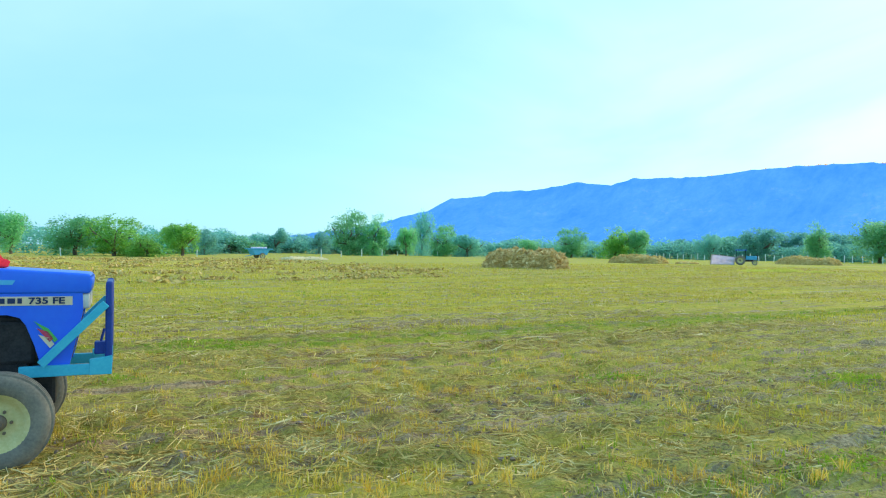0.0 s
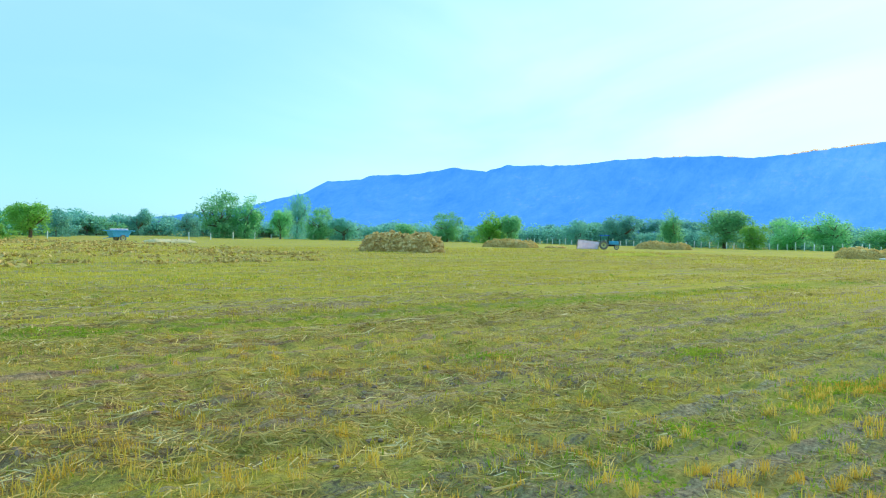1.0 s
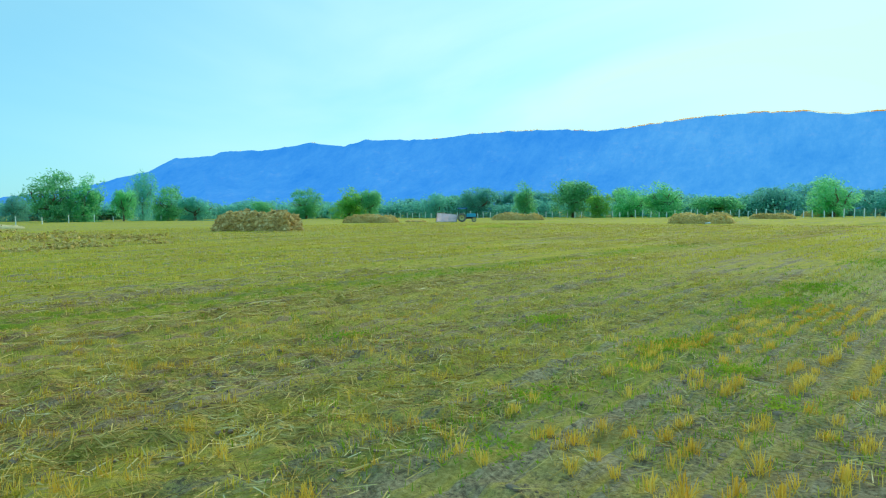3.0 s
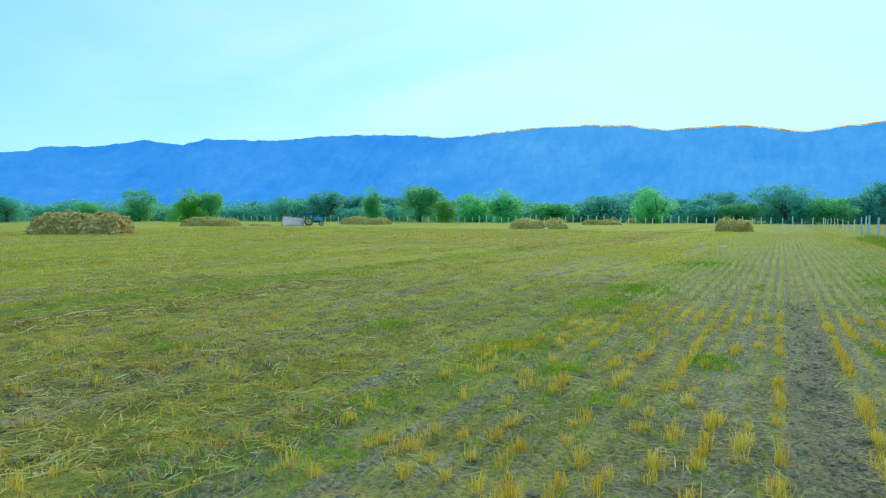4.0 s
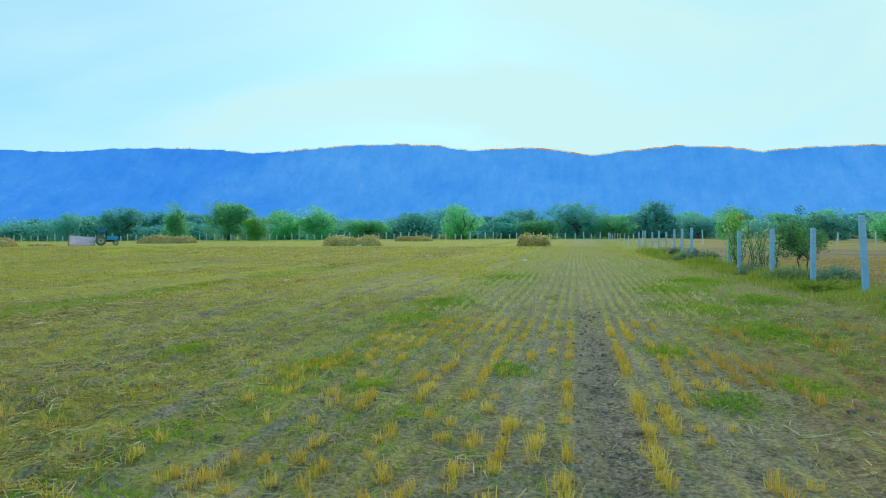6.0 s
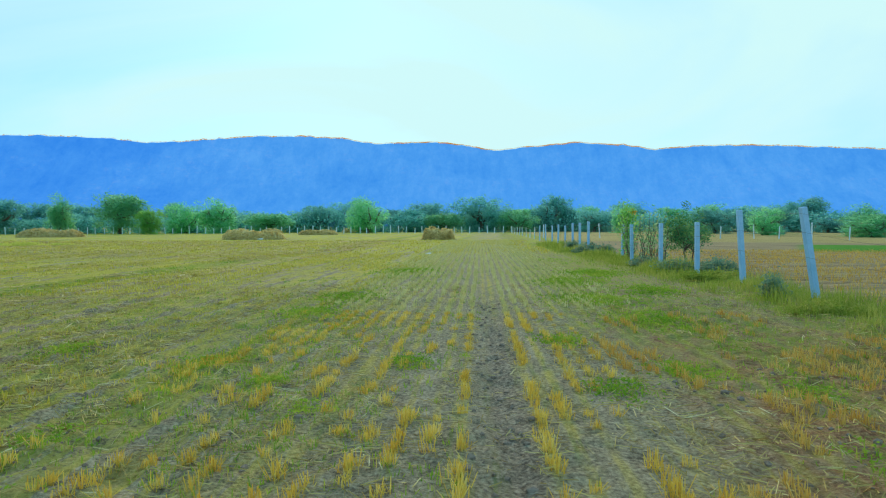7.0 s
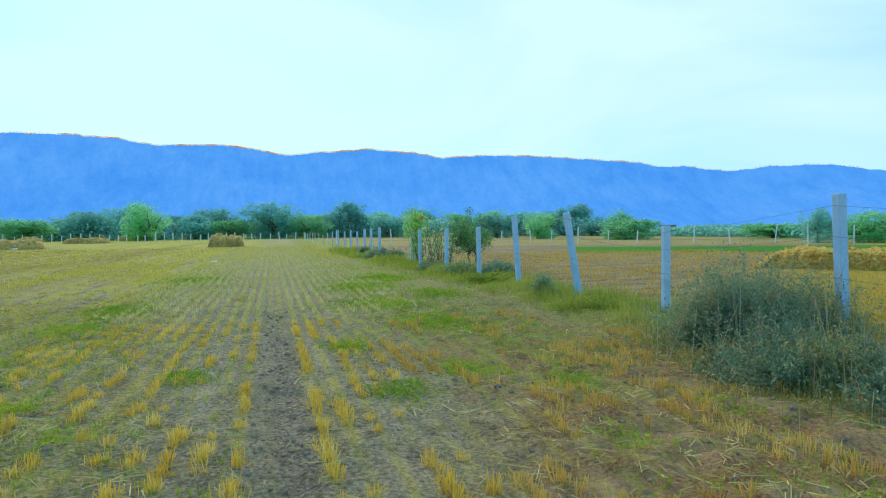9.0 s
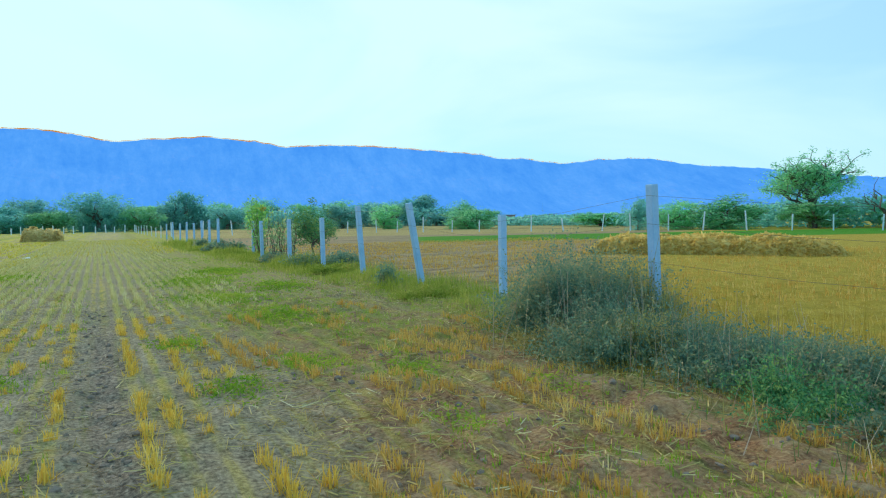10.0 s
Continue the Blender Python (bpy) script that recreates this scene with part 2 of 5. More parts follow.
    colour = n.mix(n.math("MULTIPLY", tan, n.span(n.math("ADD", mid, patch), 0.7, 1.15)), colour, straw)
    bund = n.math("ADD", x, n.math("MULTIPLY", n.math("SUBTRACT", y, 4.0), 0.236))
    colour = n.mix(n.math("MULTIPLY", band(-33.0, 0.25, 0.7, bund), 0.55), colour, green)
    turned = n.ramp(fine, [(0.36, (0.11, 0.088, 0.065)), (0.5, (0.26, 0.205, 0.155)), (0.64, (0.50, 0.41, 0.31))])
    colour = n.mix(n.math("MULTIPLY", band(0.40, 0.06, 0.2, n.math("ADD", xr, n.math("MULTIPLY", n.math("SUBTRACT", n.math("ADD", mid, fine), 1.0), 0.45))), n.math("SUBTRACT", 0.66, n.math("MULTIPLY", n.span(y, 8.0, 19.0), 0.62))), colour, turned)
    # weeds along the old bunds and over the eastern headland
    weeds = n.math("MAXIMUM", n.math("MULTIPLY", band(-11.7, 0.35, 0.9, n.math("ADD", x, n.math("MULTIPLY", wob, 0.2))), 0.9), n.math("MULTIPLY", band(-3.1, 0.05, 0.5), 0.4))
    weeds = n.math("MAXIMUM", weeds, n.math("MULTIPLY", band(3.4, 1.2, 1.2), n.math("ADD", 0.08, n.math("MULTIPLY", n.span(y, 5.5, 11.0), 0.62))))
    weeds = n.math("MAXIMUM", weeds, n.math("MULTIPLY", band(6.7, 0.8, 0.9), 0.8))
    weeds = n.math("ADD", weeds, n.math("MULTIPLY", n.span(patch, 0.52, 0.72), 0.35))
    weeds = n.math("MULTIPLY", weeds, n.span(n.math("ADD", mid, n.math("MULTIPLY", fine, 0.5)), 0.55, 0.95))
    colour = n.mix(n.math("MINIMUM", weeds, 1.0), colour, green)
    # the neighbour's field beyond the fence
    brown = n.ramp(n.noise(at, 1.6, 5, 0.65, (0.12, 1, 1)), [(0.36, (0.22, 0.15, 0.085)), (0.62, (0.52, 0.38, 0.19))])
    gold = n.ramp(n.math("ADD", n.math("MULTIPLY", mid, 0.5), n.math("MULTIPLY", fine, 0.5)), [(0.36, (0.36, 0.24, 0.03)), (0.64, (0.68, 0.48, 0.07))])
    skew = n.math("SUBTRACT", n.math("MULTIPLY", x, 0.9), y)
    east = n.mix(n.span(skew, -9.0, -2.0), brown, gold)
    crop_line = n.math("ADD", n.math("MULTIPLY", x, 0.43), y)
    crop = n.math("MULTIPLY", n.math("SUBTRACT", 1.0, n.span(n.math("ABSOLUTE", n.math("SUBTRACT", crop_line, 61.0)), 8.0, 9.0)), n.span(n.math("SUBTRACT", x, n.math("MULTIPLY", y, 0.42)), 0.0, 1.5))
    east = n.mix(n.math("MULTIPLY", n.span(crop_line, 74.0, 80.0), 0.35), east, straw)
    east = n.mix(crop, east, n.ramp(fine, [(0.3, (0.06, 0.22, 0.012)), (0.7, (0.12, 0.36, 0.03))]))
    colour = n.mix(n.span(n.math("ADD", x, n.math("MULTIPLY", wob, 0.3)), 7.3, 7.9), colour, east)
    n.bump(n.math("ADD", n.math("MULTIPLY", fine, 0.7), n.math("MULTIPLY", grain, 0.3)), 1.0, 0.06)
    return n.done(colour, 0.95, 0.0, 0.1)


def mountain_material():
    """Scrub-covered rock, with the blue haze of the evening air put into its emission."""
    n = Nodes("distant_hill_haze")
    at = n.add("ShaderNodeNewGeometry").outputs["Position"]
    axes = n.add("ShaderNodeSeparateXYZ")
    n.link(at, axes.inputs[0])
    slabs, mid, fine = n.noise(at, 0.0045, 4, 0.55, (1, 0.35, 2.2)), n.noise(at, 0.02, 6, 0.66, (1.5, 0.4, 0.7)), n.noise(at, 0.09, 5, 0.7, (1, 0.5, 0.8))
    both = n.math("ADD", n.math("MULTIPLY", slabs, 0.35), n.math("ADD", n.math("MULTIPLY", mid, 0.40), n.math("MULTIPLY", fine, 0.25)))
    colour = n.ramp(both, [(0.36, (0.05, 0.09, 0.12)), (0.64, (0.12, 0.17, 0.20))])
    # the emitted haze is made paler on the side of the low sun
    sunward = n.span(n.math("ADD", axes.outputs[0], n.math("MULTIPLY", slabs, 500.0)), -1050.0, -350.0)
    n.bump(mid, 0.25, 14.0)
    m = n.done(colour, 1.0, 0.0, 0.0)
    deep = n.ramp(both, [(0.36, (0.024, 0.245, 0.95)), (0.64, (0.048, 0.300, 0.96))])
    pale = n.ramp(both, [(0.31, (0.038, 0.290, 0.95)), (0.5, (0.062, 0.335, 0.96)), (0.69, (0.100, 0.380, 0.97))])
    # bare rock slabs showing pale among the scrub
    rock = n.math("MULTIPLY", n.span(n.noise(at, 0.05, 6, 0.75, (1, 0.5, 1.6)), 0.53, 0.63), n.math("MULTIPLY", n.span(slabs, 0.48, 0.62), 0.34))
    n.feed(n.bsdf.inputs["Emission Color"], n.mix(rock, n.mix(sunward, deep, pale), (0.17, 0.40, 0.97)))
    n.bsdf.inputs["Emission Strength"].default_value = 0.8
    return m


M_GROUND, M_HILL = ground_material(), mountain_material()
M_STUBBLE = islands("stubble_straw", [(0.0, (0.58, 0.32, 0.04)), (0.35, (0.76, 0.50, 0.07)), (0.7, (0.86, 0.66, 0.12)), (1.0, (0.92, 0.80, 0.34))], vary=0.0, through=0.3, patch=1.1)
M_STUBBLE_DULL = islands("weathered_stubble", [(0.0, (0.42, 0.35, 0.04)), (0.4, (0.62, 0.52, 0.06)), (0.8, (0.78, 0.66, 0.11)), (1.0, (0.88, 0.80, 0.36))], vary=0.0, through=0.3, patch=0.9)
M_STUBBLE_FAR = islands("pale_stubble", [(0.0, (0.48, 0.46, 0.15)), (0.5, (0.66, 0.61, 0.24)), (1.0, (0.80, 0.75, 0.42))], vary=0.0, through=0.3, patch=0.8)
M_STRAW = islands("loose_straw", [(0.0, (0.28, 0.18, 0.05)), (0.45, (0.52, 0.37, 0.10)), (0.8, (0.70, 0.55, 0.20)), (1.0, (0.86, 0.76, 0.46))], vary=0.0, patch=2.0)
M_WEED = islands("green_weed", [(0.0, (0.14, 0.32, 0.025)), (0.5, (0.30, 0.46, 0.04)), (1.0, (0.54, 0.58, 0.09))], vary=0.0, through=0.45, patch=0.9)
M_VERGE = islands("verge_grass", [(0.0, (0.17, 0.28, 0.03)), (0.5, (0.34, 0.42, 0.06)), (1.0, (0.62, 0.56, 0.15))], vary=0.0, through=0.45, patch=1.2)
M_DRYGRASS = islands("dry_grass", [(0.0, (0.42, 0.28, 0.04)), (0.6, (0.62, 0.46, 0.08)), (1.0, (0.76, 0.62, 0.20))], vary=0.0, through=0.4)
M_SHRUB = islands("grey_green_shrub", [(0.10, (0.12, 0.25, 0.19)), (0.40, (0.19, 0.34, 0.23)), (0.62, (0.29, 0.40, 0.23)), (0.78, (0.42, 0.41, 0.22)), (0.92, (0.54, 0.46, 0.28))], rough=1.0, spec=0.03, vary=0.12, through=0.6, patch=3.4)
M_TAWNY = islands("tawny_scrub", [(0.1, (0.20, 0.20, 0.07)), (0.5, (0.44, 0.40, 0.12)), (0.9, (0.70, 0.54, 0.24))], vary=0.1, through=0.4, patch=2.2)
M_LUSH = islands("lush_scrub", [(0.1, (0.05, 0.20, 0.09)), (0.5, (0.12, 0.36, 0.14)), (0.9, (0.36, 0.50, 0.14))], vary=0.1, through=0.4, patch=2.2)
# next two: leaf greens lightened and blued, distance haze put into the colour
M_LEAF = islands("tree_leaves", [(0.0, (0.20, 0.55, 0.28)), (0.6, (0.28, 0.68, 0.36)), (1.0, (0.40, 0.74, 0.36))], vary=0.15, through=0.8, patch=0.4)
M_LEAF_HAZY = islands("haze_tinted_tree_leaves", [(0.0, (0.17, 0.48, 0.42)), (0.6, (0.23, 0.59, 0.51)), (1.0, (0.31, 0.67, 0.53))], vary=0.15, through=0.7, patch=0.4)
M_LEAF_LIGHT = islands("fresh_tree_leaves", [(0.0, (0.20, 0.50, 0.14)), (0.6, (0.29, 0.62, 0.16)), (1.0, (0.42, 0.70, 0.16))], vary=0.15, through=0.8, patch=0.4)
M_LEAF_PALE = islands("pale_sapling_leaves", [(0.0, (0.22, 0.42, 0.16)), (0.6, (0.38, 0.58, 0.26)), (1.0, (0.58, 0.72, 0.44))], vary=0.1, through=0.5)
M_BLOOM = islands("orange_bloom", [(0.0, (0.85, 0.36, 0.02)), (1.0, (0.92, 0.55, 0.04))], vary=0.0)
M_CREST = islands("glowing_crest_scrub", [(0.0, (0.30, 0.22, 0.10)), (1.0, (0.62, 0.42, 0.10))], vary=0.0, through=0.6)
# the orange rim of low sun is put into the scrub as emission
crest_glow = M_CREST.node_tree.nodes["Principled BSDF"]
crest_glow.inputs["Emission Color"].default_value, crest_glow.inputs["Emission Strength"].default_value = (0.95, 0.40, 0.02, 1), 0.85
M_BARK = surface("grey_bark", (0.10, 0.075, 0.055), (0.22, 0.17, 0.13), 5, 0.95, 0.6, 0.02, stretch=(1, 1, 0.25))
M_HAY = surface("hay_heart", (0.52, 0.37, 0.14), (0.78, 0.60, 0.27), 3, 1.0, 0.8, 0.05)
M_HAYSTRAW = islands("heaped_straw", [(0.0, (0.56, 0.40, 0.13)), (0.5, (0.82, 0.64, 0.26)), (1.0, (0.92, 0.80, 0.44))], vary=0.12, through=0.35, patch=0.7)
M_CLOD = surface("soil_clod", (0.20, 0.145, 0.10), (0.40, 0.30, 0.22), 9, 1.0, 0.6, 0.01)
M_CONCRETE = surface("pale_concrete", (0.30, 0.54, 0.78), (0.46, 0.68, 0.90), 4, 0.9, 0.4, 0.004)
M_PALEPOST = surface("limewashed_post", (0.62, 0.76, 0.82), (0.78, 0.88, 0.92), 4, 0.9, 0.3, 0.004)
M_WIRE = surface("rusty_wire", (0.10, 0.08, 0.07), (0.22, 0.19, 0.17), 30, 0.7, 0.2, 0.001, 0.6)
M_BLUE = surface("blue_tractor_paint", (0.002, 0.13, 0.92), (0.004, 0.17, 0.96), 2.5, 0.34, 0.05, 0.002, 0.0, 0.5)
M_TEAL = surface("faded_cyan_paint", (0.02, 0.42, 0.66), (0.05, 0.55, 0.74), 6, 0.5, 0.15, 0.002)
M_DARKBLUE = surface("dark_blue_paint", (0.008, 0.04, 0.24), (0.015, 0.06, 0.34), 6, 0.45, 0.1, 0.002)
M_IRON = surface("oily_black_iron", (0.012, 0.014, 0.018), (0.05, 0.05, 0.055), 8, 0.55, 0.3, 0.004, 0.3)
M_TYRE = surface("dusty_rubber", (0.13, 0.13, 0.115), (0.26, 0.25, 0.21), 5, 0.92, 0.4, 0.006)
M_RIM = surface("cream_rim_paint", (0.52, 0.48, 0.20), (0.68, 0.64, 0.34), 6, 0.6, 0.2, 0.002)
M_DECAL_GREEN = surface("green_decal", (0.05, 0.45, 0.10), (0.10, 0.55, 0.12), 8, 0.5, 0.0)
M_DECAL_RED = surface("red_decal", (0.55, 0.05, 0.10), (0.65, 0.10, 0.18), 8, 0.5, 0.0)
M_DECAL_CREAM = surface("cream_decal", (0.70, 0.60, 0.40), (0.78, 0.70, 0.5), 8, 0.5, 0.0)
M_DECAL_DARK = surface("navy_lettering", (0.01, 0.03, 0.10), (0.02, 0.04, 0.14), 8, 0.5, 0.0)
M_DECAL_CYAN = surface("cyan_decal", (0.05, 0.45, 0.80), (0.10, 0.50, 0.85), 8, 0.5, 0.0)
M_RED_CLOTH = surface("red_cloth", (0.50, 0.01, 0.03), (0.66, 0.03, 0.06), 7, 0.95, 0.5, 0.01)
M_LENS = surface("lamp_glass", (0.55, 0.58, 0.55), (0.75, 0.76, 0.70), 6, 0.15, 0.05, 0.001, 0.0, 0.6)
M_SHEET = surface("faded_pink_white_sheet", (0.72, 0.66, 0.84), (0.84, 0.78, 0.90), 2, 0.8, 0.4, 0.03)
M_PINK = surface("pink_plaster", (0.42, 0.22, 0.22), (0.55, 0.32, 0.30), 2, 0.9, 0.2, 0.01)
M_BLUE_OLD = surface("weathered_blue_metal", (0.03, 0.32, 0.60), (0.08, 0.45, 0.70), 4, 0.6, 0.2, 0.004)


# ---- mesh hands ----
def from_arrays(name, verts, faces, material, smooth=False):
    me = bpy.data.meshes.new(name)
    verts, faces = np.asarray(verts, dtype=np.float32), np.asarray(faces, dtype=np.int32)
    k = faces.shape[1]
    me.vertices.add(len(verts))
    me.vertices.foreach_set("co", verts.ravel())
    me.loops.add(faces.size)
    me.loops.foreach_set("vertex_index", faces.ravel())
    me.polygons.add(len(faces))
    me.polygons.foreach_set("loop_start", np.arange(0, faces.size, k, dtype=np.int32))
    me.update(calc_edges=True)
    me.validate()
    me.polygons.foreach_set("use_smooth", np.full(len(me.polygons), smooth))
    me.materials.append(material)
    return me


def stuff(name, verts, faces, material, label, category):
    return tagged(new(name, from_arrays(name, verts, faces, material)), label, category, kind="stuff")


def part(name, bm, material, parent, label="", smooth=False):
    me = bpy.data.meshes.new(name)
    bm.normal_update()
    bm.to_mesh(me)
    bm.free()
    for p in me.polygons:
        p.use_smooth = smooth
    me.materials.append(material)
    ob = new(name, me)
    ob.parent = parent
    return tagged(ob, label)


def shared(name, me, parent, m, label=""):
    ob = new(name, me)
    ob.parent = parent
    ob.matrix_basis = m
    return tagged(ob, label)


def thing(name, m, label, category, group="", kind=""):
    ob = new(name)
    ob.matrix_basis = m
    ob.empty_display_size = 0.2
    return tagged(ob, label, category, group, kind)


def add_box(bm, size, at, bevel=0.0, turn=(0, 0, 0)):
    made = bmesh.ops.create_cube(bm, size=1.0)["verts"]
    bmesh.ops.transform(bm, matrix=pose(*at, *turn) @ Matrix.Diagonal((*size, 1)), verts=made)
    if bevel:
        edges = list({e for v in made for e in v.link_edges})
        bmesh.ops.bevel(bm, geom=edges, offset=bevel, segments=2, affect="EDGES", profile=0.6)
    return bm


def add_tube(bm, a, b, ra, rb, sides=8):
    a, b = Vector(a), Vector(b)
    made = bmesh.ops.create_cone(bm, cap_ends=True, segments=sides, radius1=ra, radius2=rb, depth=(b - a).length)["verts"]
    turn = (b - a).to_track_quat("Z", "Y").to_matrix().to_4x4()
    bmesh.ops.transform(bm, matrix=Matrix.Translation((a + b) / 2) @ turn, verts=made)
    return bm


def add_lathe(bm, profile, sides=32, axis="Y"):
    """Spin (radius, along) pairs round an axis."""
    rings = []
    for r, h in profile:
        ring = []
        for k in range(sides):
            a = 2 * math.pi * k / sides
            ring.append(bm.verts.new((r * math.cos(a), h, r * math.sin(a)) if axis == "Y" else (r * math.cos(a), r * math.sin(a), h)))
        rings.append(ring)
    for one, two in zip(rings, rings[1:]):
        for k in range(sides):
            bm.faces.new((one[k], one[(k + 1) % sides], two[(k + 1) % sides], two[k]))
    bmesh.ops.recalc_face_normals(bm, faces=bm.faces[:])
    return bm


def add_prism(bm, outline, lo, hi, bevel=0.0):
    """An outline in x and z, thick from y = lo to y = hi."""
    front = [bm.verts.new((x, lo, z)) for x, z in outline]
    back = [bm.verts.new((x, hi, z)) for x, z in outline]
    bm.faces.new(front)
    bm.faces.new(back[::-1])
    for k in range(len(outline)):
        j = (k + 1) % len(outline)
        bm.faces.new((front[j], front[k], back[k], back[j]))
    bmesh.ops.recalc_face_normals(bm, faces=bm.faces[:])
    if bevel:
        edges = [e for e in bm.edges if len(e.link_faces) == 2]
        bmesh.ops.bevel(bm, geom=edges, offset=bevel, segments=2, affect="EDGES", profile=0.6)
    return bm


rng = np.random.default_rng(7)


def vnoise(x, y, seed=0):
    """Smooth value noise between 0 and 1 over arrays."""
    x, y = np.asarray(x, float), np.asarray(y, float)
    xi, yi = np.floor(x), np.floor(y)
    u, v = x - xi, y - yi
    u, v = u * u * (3 - 2 * u), v * v * (3 - 2 * v)

    def h(a, b):
        s = np.sin(a * 127.1 + b * 311.7 + seed * 74.7) * 43758.5453
        return s - np.floor(s)

    return (h(xi, yi) * (1 - u) + h(xi + 1, yi) * u) * (1 - v) + (h(xi, yi + 1) * (1 - u) + h(xi + 1, yi + 1) * u) * v


def lie(x, y):
    """The height of the ground: furrows, wheel ruts and lumps, a low bank under the fence."""
    x, y = np.asarray(x, float), np.asarray(y, float)
    d = np.hypot(x, y)
    rut = x + ROW_SKEW * (y - 5) - 0.335
    near = np.clip(1.3 - d / 40, 0, 1)
    z = 0.05 * (vnoise(x * 0.5, y * 0.3, 1) - 0.5) + 0.05 * (vnoise(x * 2.3, y * 1.1, 2) - 0.5)
    z += 0.035 * (vnoise(x * 7, y * 7, 3) - 0.5) + 0.02 * (vnoise(x * 15, y * 15, 4) - 0.5)
    z += 0.05 * np.clip(vnoise(x * 8, y * 6, 5) - 0.45, 0, 1) * (0.35 + np.exp(-(rut / 0.22) ** 2))
    z += (0.07 * (vnoise(x * 4.3, y * 4.3, 6) - 0.5) + 0.045 * (vnoise(x * 10, y * 10, 7) - 0.5)) * np.clip((np.abs(x - 0.4) - 1.4) * 0.8, 0, 1)
    z -= 0.045 * np.exp(-(rut / 0.2) ** 2) + 0.03 * np.exp(-((x + 5.9) / 0.25) ** 2)
    lane = x + ROW_SKEW * (y - 5)
    z += 0.075 * (vnoise(lane * 1.9, y * 0.10, 8) - 0.5) * np.clip((-2.4 - x) * 0.8, 0, 1) * np.clip((16 + x) * 0.3, 0, 1)
    return z * near + 0.10 * np.exp(-((x - 6.9) / 0.7) ** 2) * np.clip(1.4 - d / 60, 0, 1)


def blades(x, y, height, width, lean=0.25, tip=0.45, low=0.0):
    """Upright blades or straws with their feet on the ground: one tapered face each."""
    n = len(x)
    z = lie(x, y) + low
    a, b = rng.uniform(0, 2 * math.pi, n), rng.uniform(0, 2 * math.pi, n)
    h, w = np.broadcast_to(height, n), np.broadcast_to(width, n)
    sx, sy = np.cos(a) * w / 2, np.sin(a) * w / 2
    l = np.abs(rng.normal(0, lean, n)) * h
    tx, ty = x + np.cos(b) * l, y + np.sin(b) * l
    foot, top = z - 0.015, z + np.sqrt(np.maximum(h * h - l * l, 0.02 * h * h))
    v = np.stack([np.stack([x - sx, y - sy, foot], 1), np.stack([x + sx, y + sy, foot], 1), np.stack([tx + sx * tip, ty + sy * tip, top], 1), np.stack([tx - sx * tip, ty - sy * tip, top], 1)], 1)
    return v.reshape(-1, 3), np.arange(4 * n).reshape(n, 4)


def flat_straws(x, y, length, width, lift=0.012):
    n = len(x)
    a = rng.uniform(0, 2 * math.pi, n)
    ca, sa = np.cos(a), np.sin(a)
    l, w = np.broadcast_to(length, n) / 2, np.broadcast_to(width, n) / 2
    z0 = lie(x - ca * l, y - sa * l) + lift + rng.uniform(0, 0.03, n)
    z1 = lie(x + ca * l, y + sa * l) + lift + rng.uniform(0, 0.03, n)
    v = np.stack([np.stack([x - ca * l - sa * w, y - sa * l + ca * w, z0], 1), np.stack([x - ca * l + sa * w, y - sa * l - ca * w, z0 + 0.004], 1), np.stack([x + ca * l + sa * w, y + sa * l - ca * w, z1 + 0.004], 1), np.stack([x + ca * l - sa * w, y + sa * l + ca * w, z1], 1)], 1)
    return v.reshape(-1, 3), np.arange(4 * n).reshape(n, 4)


def leaf_cards(centres, size, flat=0.6):
    """Leaves: small four-sided faces turned every way."""
    n = len(centres)
    u = rng.normal(size=(n, 3))
    u[:, 2] *= flat
    u /= np.linalg.norm(u, axis=1)[:, None]
    w = np.cross(u, rng.normal(size=(n, 3)))
    w /= np.linalg.norm(w, axis=1)[:, None]
    s = (np.broadcast_to(size, n) * rng.uniform(0.6, 1.3, n))[:, None]
    v = np.stack([centres - u * s, centres + w * s * 0.45, centres + u * s, centres - w * s * 0.45], 1)
    return v.reshape(-1, 3), np.arange(4 * n).reshape(n, 4)


def joined(pieces):
    vs, fs, k = [], [], 0
    for v, f in pieces:
        vs.append(v)
        fs.append(f + k)
        k += len(v)
    return np.concatenate(vs), np.concatenate(fs)

# ---- the land ----
def graded(lo, hi, step, ends, grow=1.14):
    a = list(np.arange(lo, hi, step))
    s = step
    while a[-1] < ends[1]:
        s *= grow
        a.append(a[-1] + s)
    s = step
    while a[0] > ends[0]:
        s *= grow
        a.insert(0, a[0] - s)
    return np.array(a)


gx, gy = graded(-13, 9, 0.07, (-4500, 4500)), graded(-2.5, 15, 0.07, (-4500, 4500))
GX, GY = np.meshgrid(gx, gy)
cols, rows_n = len(gx), len(gy)
idx = np.arange(cols * rows_n).reshape(rows_n, cols)
quads = np.stack([idx[:-1, :-1], idx[:-1, 1:], idx[1:, 1:], idx[1:, :-1]], -1).reshape(-1, 4)
ground = new("ground", from_arrays("ground", np.stack([GX, GY, lie(GX, GY)], -1).reshape(-1, 3), quads, M_GROUND, True))
tagged(ground, "harvested wheat field of brown soil, straw litter and green weeds", "field", kind="structure")

